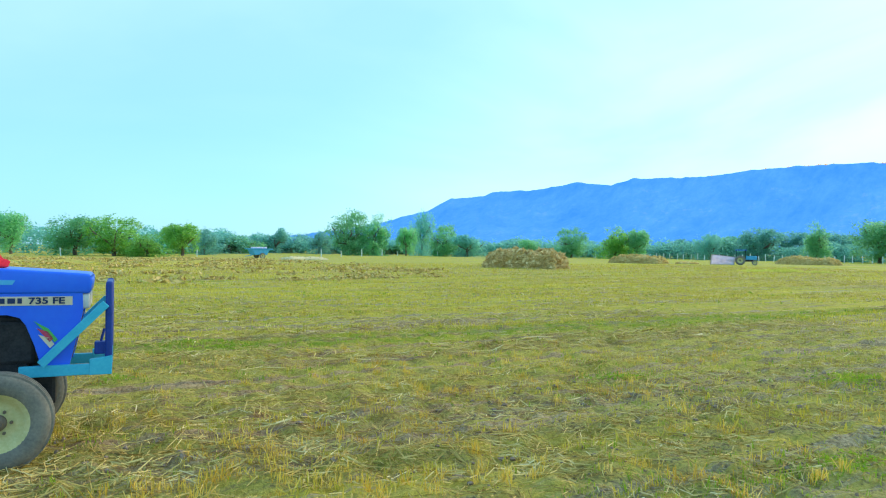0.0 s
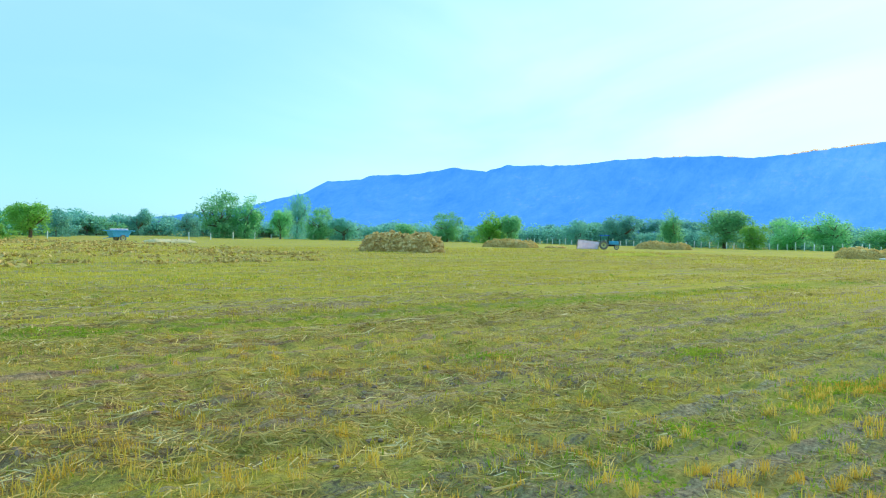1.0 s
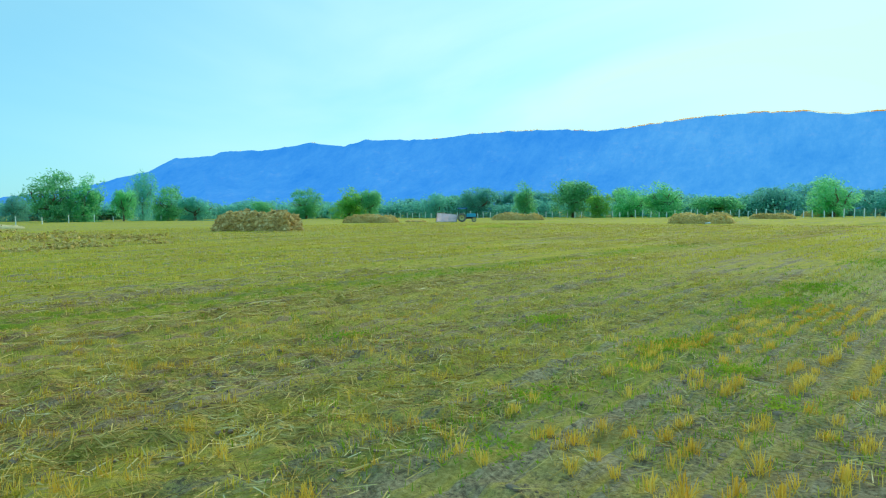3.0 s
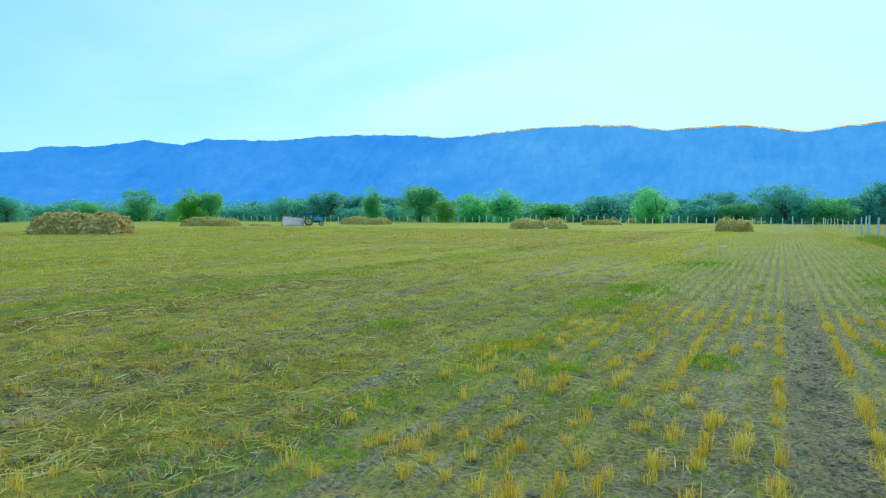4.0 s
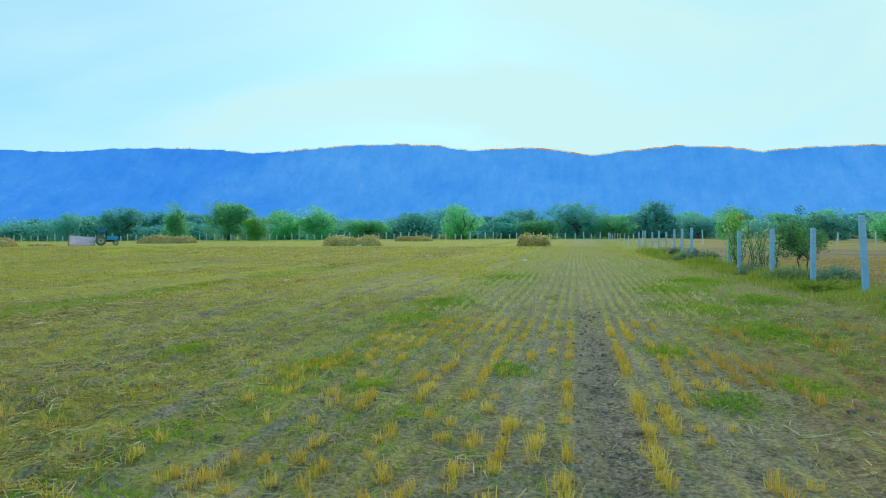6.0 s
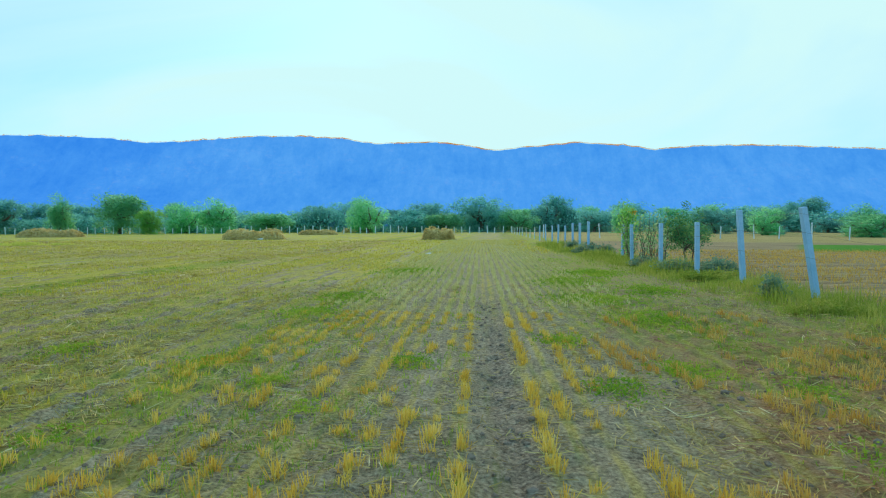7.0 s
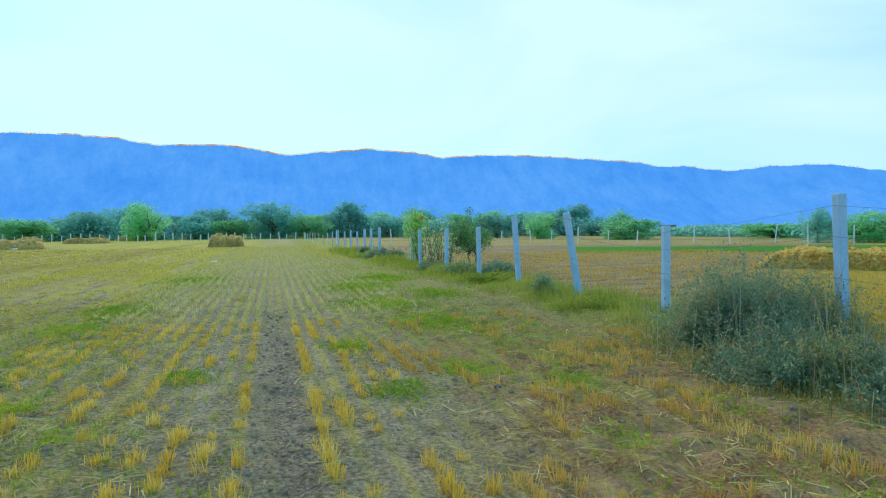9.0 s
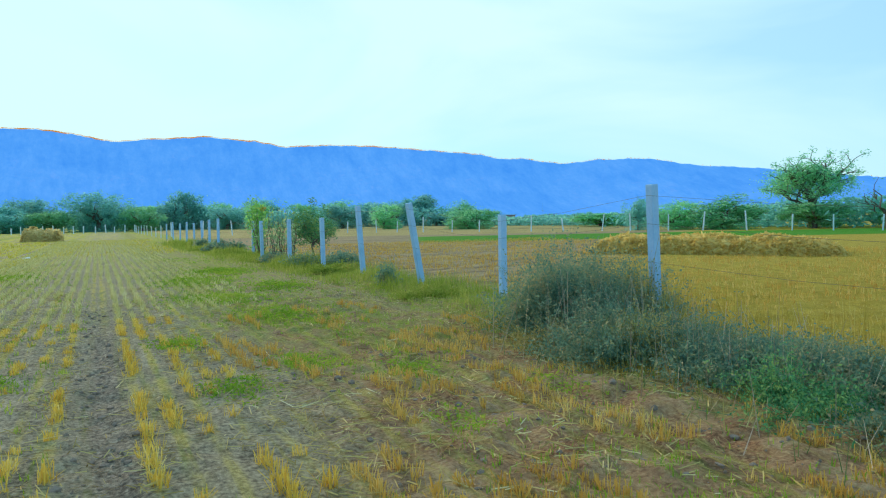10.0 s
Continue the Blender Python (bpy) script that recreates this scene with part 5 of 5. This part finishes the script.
sapling(6.35, 28.5, 2.1, 1.0, 301, M_LEAF_PALE, "tall pale-leaved sapling behind fence posts", 240, 0.065)
sapling(6.8, 27.2, 1.7, 0.9, 302, M_LEAF_PALE, "slender pale green sapling at the fence", 200, 0.065)
sapling(6.95, 29.5, 2.2, 1.2, 303, M_LEAF_PALE, "pale green sapling with loose hanging leaves", 260, 0.068)
sapling(6.6, 32.5, 2.2, 1.4, 304, M_LEAF_PALE, "light green sapling among fence posts", 260, 0.068)
sapling(6.65, 33.5, 2.75, 1.3, 305, M_LEAF_LIGHT, "bright green sapling with an orange flower head", 700, 0.09, True)
for tx, ty, th, tw, seed in ((8.0, 28.6, 2.45, 2.2, 306), (8.9, 30.8, 2.2, 1.9, 307)):
    trunk, (v, f) = tree_parts(seed, low=0.30, lobes=13, leaves=2800, leaf=0.13, limbs=9, girth=0.5)
    young = thing("young_tree", pose(tx, ty, float(lie(tx, ty)) - 0.03, 0, 0, seed % 90), "dark twiggy young tree with a rounded crown beyond the fence", "tree", "young trees beyond the fence")
    shared("trunk", trunk, young, Matrix.Diagonal((tw, tw, th, 1)))
    shared("crown", from_arrays("crown", v, f, M_LUSH), young, Matrix.Diagonal((tw, tw, th, 1)))

M_LITTER = surface("white_litter", (0.7, 0.72, 0.74), (0.82, 0.84, 0.85), 6, 0.6, 0.2, 0.004)


def scrap(x, y, s, turn, label):
    """A crumpled bag of thin plastic."""
    bm = bmesh.new()
    bmesh.ops.create_icosphere(bm, subdivisions=2, radius=s)
    for q in bm.verts:
        q.co = Vector((q.co.x * 1.5, q.co.y, q.co.z * 0.45)) * (0.8 + 0.45 * noise.noise(q.co * 9 / s * 0.2))
    me = bpy.data.meshes.new("plastic_bag")
    bm.to_mesh(me)
    bm.free()
    me.materials.append(M_LITTER)
    ob = new("plastic_bag", me)
    ob.matrix_basis = pose(x, y, float(lie(x, y)) + s * 0.3, 0, 0, turn)
    tagged(ob, label, "bag")


scrap(-3.3, 39.3, 0.16, 20, "crumpled white plastic bag lying on the stubble")
scrap(-27.3, 81.5, 0.30, 50, "crumpled white sack beside a straw heap")


# ---- the blue tractor ----
def lettering(parent, body, at, size, material, name):
    cu = bpy.data.curves.new(name, "FONT")
    cu.body, cu.size, cu.extrude, cu.align_x, cu.align_y = body, size, 0.0015, "CENTER", "CENTER"
    cu.offset = 0.002
    cu.materials.append(material)
    ob = new(name, cu)
    ob.parent = parent
    ob.matrix_basis = at
    return ob


def wheel(parent, at, r, w, rim_r, lugs, name="wheel"):
    """A tyre with lugs on a dished rim; the outer face looks to -y."""
    bm = bmesh.new()
    h = w / 2
    add_lathe(bm, [(rim_r, -h * 0.75), (rim_r * 1.06, -h * 0.98), (r * 0.80, -h * 1.05), (r * 0.94, -h * 0.92), (r * 0.985, -h * 0.6), (r, 0), (r * 0.985, h * 0.6), (r * 0.94, h * 0.92), (r * 0.80, h * 1.05), (rim_r * 1.06, h * 0.98), (rim_r, h * 0.75)], 40)
    tyre = part("wheel", bm, M_TYRE, parent, "dusty black rubber tyre", True)
    tyre.matrix_basis = at
    bm = bmesh.new()
    if not lugs:
        for ry_ in (-0.55, 0.0, 0.55):
            add_lathe(bm, [(r * 0.97, (ry_ - 0.16) * h), (r * 1.015, (ry_ - 0.12) * h), (r * 1.015, (ry_ + 0.12) * h), (r * 0.97, (ry_ + 0.16) * h)], 40)
    for k in range(lugs):
        a = 2 * math.pi * k / lugs
        for s in (-1, 1):
            add_box(bm, (0.035, h * 0.9, 0.03), (0, 0, 0))
            last = list(bm.verts)[-8:]
            bmesh.ops.transform(bm, matrix=pose(0, 0, 0, 0, math.degrees(a) + (4 if s > 0 else 0), 0) @ Matrix.Translation((0, s * h * 0.45, r * 1.0)) @ pose(0, 0, 0, 0, 0, s * 28), verts=last)
    part("tread", bm, M_TYRE, tyre)
    bm = bmesh.new()
    add_lathe(bm, [(rim_r * 1.05, -h * 0.9), (rim_r * 0.98, -h * 0.72), (rim_r * 0.86, -h * 0.62), (rim_r * 0.80, -h * 0.25), (rim_r * 0.5, -h * 0.12), (rim_r * 0.32, -h * 0.2), (rim_r * 0.30, -h * 0.2), (0.001, -h * 0.2)], 36)
    part("rim", bm, M_RIM, tyre, "cream-painted steel rim", True)
    bm = bmesh.new()
    add_lathe(bm, [(rim_r * 0.30, -h * 0.15), (rim_r * 0.28, -h * 0.55), (rim_r * 0.2, -h * 0.7), (rim_r * 0.18, -h * 0.95), (0.001, -h * 0.98)], 20)
    for k in range(6):
        a = 2 * math.pi * k / 6
        q = Vector((math.cos(a) * rim_r * 0.42, 0, math.sin(a) * rim_r * 0.42))
        add_tube(bm, q + Vector((0, -h * 0.35, 0)), q + Vector((0, -h * 0.05, 0)), 0.012, 0.012, 6)
    part("hub", bm, M_BARK, tyre, "rusty hub with wheel nuts")
    return tyre


tractor = thing("tractor", pose(-6.45, -0.30, 0.0, 0, 0, 90 - 4), "bright blue farm tractor with a cyan front guard, parked on stubble", "tractor")
HALF = 0.29
# bonnet: upper cover and the lower side skirt with its arched cut over the engine
bm = bmesh.new()
add_prism(bm, [(0.53, 1.238), (0.545, 1.36), (0.52, 1.392), (0.40, 1.402), (-0.1, 1.435), (-1.5, 1.46), (-1.5, 1.238)], -HALF, HALF, 0.022)
part("bonnet", bm, M_BLUE, tractor, "bright blue bonnet cover", True)
for side, sy in (("near", -1), ("far", 1)):
    bm = bmesh.new()
    outline = [(0.475, 1.243), (0.48, 1.10), (0.43, 0.86), (0.385, 0.66), (0.20, 0.66), (0.15, 0.84), (0.09, 1.0), (0.05, 1.055), (-0.03, 1.08), (-1.45, 1.09), (-1.45, 1.243)]
    lo, hi = (-HALF + 0.008, -HALF + 0.03) if sy < 0 else (HALF - 0.03, HALF - 0.008)
    add_prism(bm, outline, lo, hi, 0.004)
    part("side_panel", bm, M_BLUE, tractor, "blue side panel with an arched cut-out", False)
fy = -HALF + 0.004
bm = bmesh.new()
add_prism(bm, [(0.405, 1.150), (0.405, 1.218), (-0.9, 1.226), (-0.9, 1.158)], fy, fy + 0.004)
part("name_band", bm, M_DECAL_CREAM, tractor, "pale band with dark lettering")
lettering(tractor, "735 FE", pose(0.23, fy - 0.004, 1.185, 90, 0, 0) @ Matrix.Diagonal((1.32, 1, 1, 1)), 0.068, M_DECAL_DARK, "model_number")
for k, (bx0, bw) in enumerate(((0.07, 0.03), (0.015, 0.05), (-0.05, 0.045), (-0.12, 0.05), (-0.20, 0.055))):
    bm = bmesh.new()
    add_box(bm, (bw, 0.003, 0.040), (bx0 - 0.02, fy - 0.003, 1.188))
    part("lettering_bar", bm, M_DECAL_DARK, tractor)
for mat, (x0, z0), (x1, z1), fat in ((M_DECAL_GREEN, (0.145, 1.03), (0.30, 0.87), 0.014), (M_DECAL_RED, (0.165, 0.975), (0.27, 0.875), 0.018), (M_DECAL_CREAM, (0.175, 0.925), (0.275, 0.83), 0.020)):
    bm = bmesh.new()
    mx, mz = (x0 + x1) / 2 + 0.012, (z0 + z1) / 2 + 0.012
    add_prism(bm, [(x0, z0), (mx + fat * 0.6, mz + fat * 0.6), (x1 + fat * 0.5, z1 + fat), (x1 - fat, z1 - fat * 0.5), (mx - fat, mz - fat)], fy - 0.002, fy + 0.003)
    part("swoosh", bm, mat, tractor, "coloured swoosh decal")
bm = bmesh.new()
add_prism(bm, [(0.0, 1.31), (0.02, 1.345), (-0.32, 1.355), (-0.34, 1.32)], -HALF - 0.004, -HALF + 0.002)
part("bonnet_decal", bm, M_DECAL_CYAN, tractor, "light blue bonnet decal")
# headlamp and grille
bm = bmesh.new()
add_box(bm, (0.075, 0.15, 0.12), (0.49, -0.20, 1.178), 0.02)
part("headlamp", bm, M_LENS, tractor, "clear headlamp", True)
bm = bmesh.new()
add_box(bm, (0.075, 0.15, 0.12), (0.49, 0.20, 1.178), 0.02)
part("headlamp", bm, M_LENS, tractor, "clear headlamp", True)
bm = bmesh.new()
add_prism(bm, [(0.46, 1.08), (0.38, 0.70), (0.30, 0.70), (0.30, 1.08)], -0.26, 0.26)
for k in range(9):
    add_box(bm, (0.02, 0.5, 0.012), (0.385 + 0.009 * k, 0, 0.72 + 0.042 * k))
part("grille", bm, M_IRON, tractor, "black slatted radiator grille")
# engine and chassis
bm = bmesh.new()
add_box(bm, (1.3, 0.36, 0.56), (-0.55, 0, 0.80), 0.03)
add_box(bm, (0.26, 0.40, 0.34), (0.02, 0, 0.86), 0.03)
add_box(bm, (0.5, 0.24, 0.22), (-0.55, -0.06, 1.0), 0.03)
add_box(bm, (1.5, 0.26, 0.26), (-0.6, 0, 0.60), 0.03)
for k in range(4):
    add_tube(bm, (-0.35 - 0.18 * k, -0.20, 0.70), (-0.35 - 0.18 * k, -0.20, 0.98), 0.035, 0.035, 10)
add_tube(bm, (-0.30, -0.22, 0.72), (-1.05, -0.22, 0.80), 0.02, 0.02, 8)
add_tube(bm, (-0.25, -0.24, 0.78), (-0.25, -0.20, 1.02), 0.06, 0.06, 14)
part("engine", bm, M_IRON, tractor, "black oily engine block with pipes")
bm = bmesh.new()
add_box(bm, (0.12, 1.14, 0.10), (0, 0, 0.42), 0.02)
add_box(bm, (0.42, 0.26, 0.30), (0.08, 0, 0.50), 0.03)
add_box(bm, (0.10, 0.10, 0.22), (0, -0.50, 0.40), 0.02)
add_box(bm, (0.10, 0.10, 0.22), (0, 0.50, 0.40), 0.02)
part("front_axle", bm, M_IRON, tractor, "black front axle")
# front guard
for sy in (-1, 1):
    bm = bmesh.new()
    add_box(bm, (0.62, 0.045, 0.085), (0.36, sy * 0.30, 0.645), 0.006)
    add_prism(bm, [(0.53, 0.60), (0.69, 0.60), (0.69, 0.75), (0.53, 0.72)], sy * 0.30 - 0.03, sy * 0.30 + 0.03, 0.004)
    part("guard_rail", bm, M_TEAL, tractor, "cyan lower guard rail")
    bm = bmesh.new()
    add_box(bm, (0.055, 0.055, 0.70), (0.665, sy * 0.30, 0.985), 0.02)
    part("guard_post", bm, M_DARKBLUE, tractor, "dark blue upright guard post", True)
    bm = bmesh.new()
    add_box(bm, (0.64, 0.03, 0.065), (0.42, sy * 0.335, 0.93), 0.005, (0, -46, 0))
    part("guard_brace", bm, M_TEAL, tractor, "cyan diagonal brace")
for z in (0.66, 1.30):
    bm = bmesh.new()
    add_box(bm, (0.045, 0.60, 0.055), (0.665, 0, z), 0.006)
    part("guard_bar", bm, M_TEAL if z < 0.7 else M_DARKBLUE, tractor)
bm = bmesh.new()
add_box(bm, (0.08, 0.10, 0.10), (0.60, -0.20, 0.80), 0.01)
add_tube(bm, (0.60, -0.2, 0.82), (0.63, -0.2, 0.95), 0.01, 0.01, 6)
part("tow_hook", bm, M_DARKBLUE, tractor, "dark blue towing bracket")
# wheels, mudguards, seat and steering, out to the back
wheel(tractor, pose(-0.035, -0.63, 0.35), 0.35, 0.17, 0.205, 0)
wheel(tractor, pose(-0.035, 0.63, 0.35, 0, 0, 180), 0.35, 0.17, 0.205, 0)
wheel(tractor, pose(-1.93, -0.70, 0.68), 0.68, 0.34, 0.38, 22)
wheel(tractor, pose(-1.93, 0.70, 0.68, 0, 0, 180), 0.68, 0.34, 0.38, 22)
for sy in (-1, 1):
    bm = bmesh.new()
    arc = [(-1.93 + 0.78 * math.cos(a), 0.68 + 0.78 * math.sin(a)) for a in np.linspace(radians(15), radians(165), 14)]
    inner = [(-1.93 + 0.75 * math.cos(a), 0.68 + 0.75 * math.sin(a)) for a in np.linspace(radians(165), radians(15), 14)]
    add_prism(bm, arc + inner, sy * 0.70 - 0.19, sy * 0.70 + 0.19)
    part("mudguard", bm, M_BLUE, tractor, "blue rear mudguard")
bm = bmesh.new()
add_box(bm, (0.95, 0.40, 0.45), (-1.75, 0, 0.72), 0.04)
part("gearbox", bm, M_IRON, tractor)
bm = bmesh.new()
add_box(bm, (0.42, 0.46, 0.09), (-1.90, 0, 1.10), 0.03)
add_box(bm, (0.09, 0.44, 0.36), (-2.12, 0, 1.30), 0.03, (0, -10, 0))
part("seat", bm, M_IRON, tractor, "black padded seat", True)
bm = bmesh.new()
add_tube(bm, (-1.30, 0, 1.10), (-1.52, 0, 1.42), 0.022, 0.022, 10)
ring = [(-1.52 + 0.12 * math.cos(a), 0.20 * math.sin(a), 1.42 + 0.10 * math.cos(a)) for a in np.linspace(0, 2 * math.pi, 21)]
for a, b in zip(ring, ring[1:]):
    add_tube(bm, a, b, 0.015, 0.015, 8)
part("steering_wheel", bm, M_IRON, tractor)

# a red cloth bundled on the bonnet
bm = bmesh.new()
bmesh.ops.create_uvsphere(bm, u_segments=24, v_segments=14, radius=1)
for q in bm.verts:
    k = 1 + 0.22 * noise.noise(q.co * 2.2) + 0.08 * noise.noise(q.co * 6)
    q.co = Vector((q.co.x * 0.17, q.co.y * 0.13, max(q.co.z, -0.3) * 0.085 + 0.02)) * k
me = bpy.data.meshes.new("cloth")
bm.to_mesh(me)
bm.free()
me.materials.append(M_RED_CLOTH)
for p in me.polygons:
    p.use_smooth = True
cloth = new("cloth", me)
cloth.matrix_basis = tractor.matrix_basis @ pose(-0.22, -0.10, 1.44)
tagged(cloth, "crumpled red cloth lying on a tractor bonnet", "cloth")


# ---- things far out on the field ----
def small_tractor(x, y, turn):
    t = thing("tractor", pose(x, y, 0, 0, 0, turn), "distant dark blue tractor with a flat canopy at work", "tractor")
    bm = bmesh.new()
    add_box(bm, (1.5, 0.55, 0.55), (0.75, 0, 1.05), 0.06)
    part("bonnet", bm, M_BLUE_OLD, t)
    bm = bmesh.new()
    add_box(bm, (1.9, 0.4, 0.4), (0.1, 0, 0.7), 0.03)
    part("chassis", bm, M_IRON, t)
    bm = bmesh.new()
    add_box(bm, (1.5, 1.3, 0.10), (-0.6, 0, 2.15), 0.03)
    part("canopy", bm, M_BLUE, t, "blue canopy roof")
    for sx in (-1.2, 0.0):
        for sy in (-0.55, 0.55):
            bm = bmesh.new()
            add_tube(bm, (sx, sy, 0.9), (sx, sy, 2.12), 0.03, 0.03, 6)
            part("canopy_post", bm, M_IRON, t)
    wheel(t, pose(1.2, -0.6, 0.36), 0.36, 0.18, 0.22, 12)
    wheel(t, pose(1.2, 0.6, 0.36, 0, 0, 180), 0.36, 0.18, 0.22, 12)
    wheel(t, pose(-0.7, -0.7, 0.68), 0.68, 0.34, 0.38, 14)
    wheel(t, pose(-0.7, 0.7, 0.68, 0, 0, 180), 0.68, 0.34, 0.38, 14)
    bm = bmesh.new()
    add_box(bm, (0.5, 0.6, 0.4), (-0.7, 0, 1.1), 0.08)
    part("seat", bm, M_IRON, t)
    return t


small_tractor(-66.1, 86.1, 39)

screen = thing("sheet_screen", pose(-67.5, 82.9, 0, 0, 0, 38), "pale pinkish-white sheet stretched on poles beside a tractor", "sheet")
bm = bmesh.new()
nu, nv = 16, 8
grid = [[bm.verts.new((-1.6 + 3.2 * i / nu + 0.15 * (j / nv), 0.06 * math.sin(i * 1.3) + 0.10 * math.sin(j * 0.9), 0.05 + (1.45 - 0.35 * i / nu) * j / nv)) for i in range(nu + 1)] for j in range(nv + 1)]
for j in range(nv):
    for i in range(nu):
        bm.faces.new((grid[j][i], grid[j][i + 1], grid[j + 1][i + 1], grid[j + 1][i]))
bmesh.ops.solidify(bm, geom=bm.faces[:], thickness=0.012)
part("sheet", bm, M_SHEET, screen, "sagging pale sheet", True)
for px in (-1.6, 0.0, 1.6):
    bm = bmesh.new()
    add_tube(bm, (px, 0.1, -0.1), (px, 0.1, 1.55), 0.03, 0.025, 6)
    part("pole", bm, M_BARK, screen)


def cart(x, y, turn):
    t = thing("farm_cart", pose(x, y, 0, 0, 0, turn), "small weathered blue farm cart standing on grass", "cart")
    bm = bmesh.new()
    add_prism(bm, [(-1.0, 0.55), (0.9, 0.55), (1.35, 1.35), (-1.35, 1.35)], -0.7, 0.7, 0.02)
    part("hopper", bm, M_BLUE_OLD, t, "blue sloping hopper")
    bm = bmesh.new()
    add_box(bm, (3.6, 0.10, 0.12), (0, -0.75, 1.38), 0.01)
    add_box(bm, (3.6, 0.10, 0.12), (0, 0.75, 1.38), 0.01)
    part("rail", bm, M_BLUE_OLD, t)
    bm = bmesh.new()
    for k in range(4):
        add_box(bm, (0.5, 0.5, 0.22), (-0.9 + 0.6 * k, 0, 1.55), 0.08)
    part("sack_load", bm, M_SHEET, t, "pale sacks piled in the hopper", True)
    wheel(t, pose(0.1, -0.85, 0.42), 0.42, 0.2, 0.25, 12)
    wheel(t, pose(0.1, 0.85, 0.42, 0, 0, 180), 0.42, 0.2, 0.25, 12)
    bm = bmesh.new()
    add_tube(bm, (-0.8, 0, 0.55), (-2.1, 0, 0.35), 0.05, 0.04, 8)
    part("drawbar", bm, M_BLUE_OLD, t)


cart(-97.5, 24.3, 105)

# pale heap of grain beside the cart
M_GRAIN = surface("threshed_grain", (0.66, 0.56, 0.30), (0.80, 0.70, 0.42), 5, 0.95, 0.2, 0.01)
straw_heap(-91.5, 29.0, 6.2, 3.0, 0.5, 100, 61, "low pale mound of threshed grain beside a cart", 40, M_GRAIN)

# tumbled clumps of straw over the western field
rng = np.random.default_rng(91)
m = 420
x, y = rng.uniform(-100, -32, m), rng.uniform(-18, 26, m)
ok = rng.uniform(0, 1, m) < vnoise(x * 0.12, y * 0.12, 92) * 1.3
x, y = np.repeat(x[ok], 45), np.repeat(y[ok], 45)
s = np.repeat(rng.uniform(0.25, 0.75, ok.sum()), 45)
at = np.stack([x + rng.normal(0, 1, len(x)) * s * 0.8, y + rng.normal(0, 1, len(x)) * s, np.abs(rng.normal(0, 0.07, len(x))) * s * 2], 1)
v, f = leaf_cards(at, 0.16)
stuff("straw_clumps", v, f, islands("brown_straw", [(0.0, (0.46, 0.31, 0.09)), (0.6, (0.64, 0.47, 0.15)), (1.0, (0.78, 0.62, 0.28))], vary=0.0), "low tumbled clumps of brown straw left over the field", "straw")


def hut(x, y, turn):
    t = thing("hut", pose(x, y, 0, 0, 0, turn), "small pink plastered field hut with a flat roof", "hut")
    bm = bmesh.new()
    for sx, sy, lx, ly in ((0, -1.4, 3.6, 0.2), (0, 1.4, 3.6, 0.2), (-1.7, 0, 0.2, 2.6), (1.7, 0, 0.2, 2.6)):
        add_box(bm, (lx, ly, 2.2), (sx, sy, 1.1))
    part("wall", bm, M_PINK, t)
    bm = bmesh.new()
    add_box(bm, (4.2, 3.5, 0.16), (0, 0, 2.28), 0.02)
    part("roof", bm, M_CONCRETE, t)
    bm = bmesh.new()
    add_box(bm, (0.8, 0.06, 1.7), (0.4, -1.53, 0.85), 0.01)
    part("door", bm, M_IRON, t, "dark closed door")


hut(84, 140, -30)
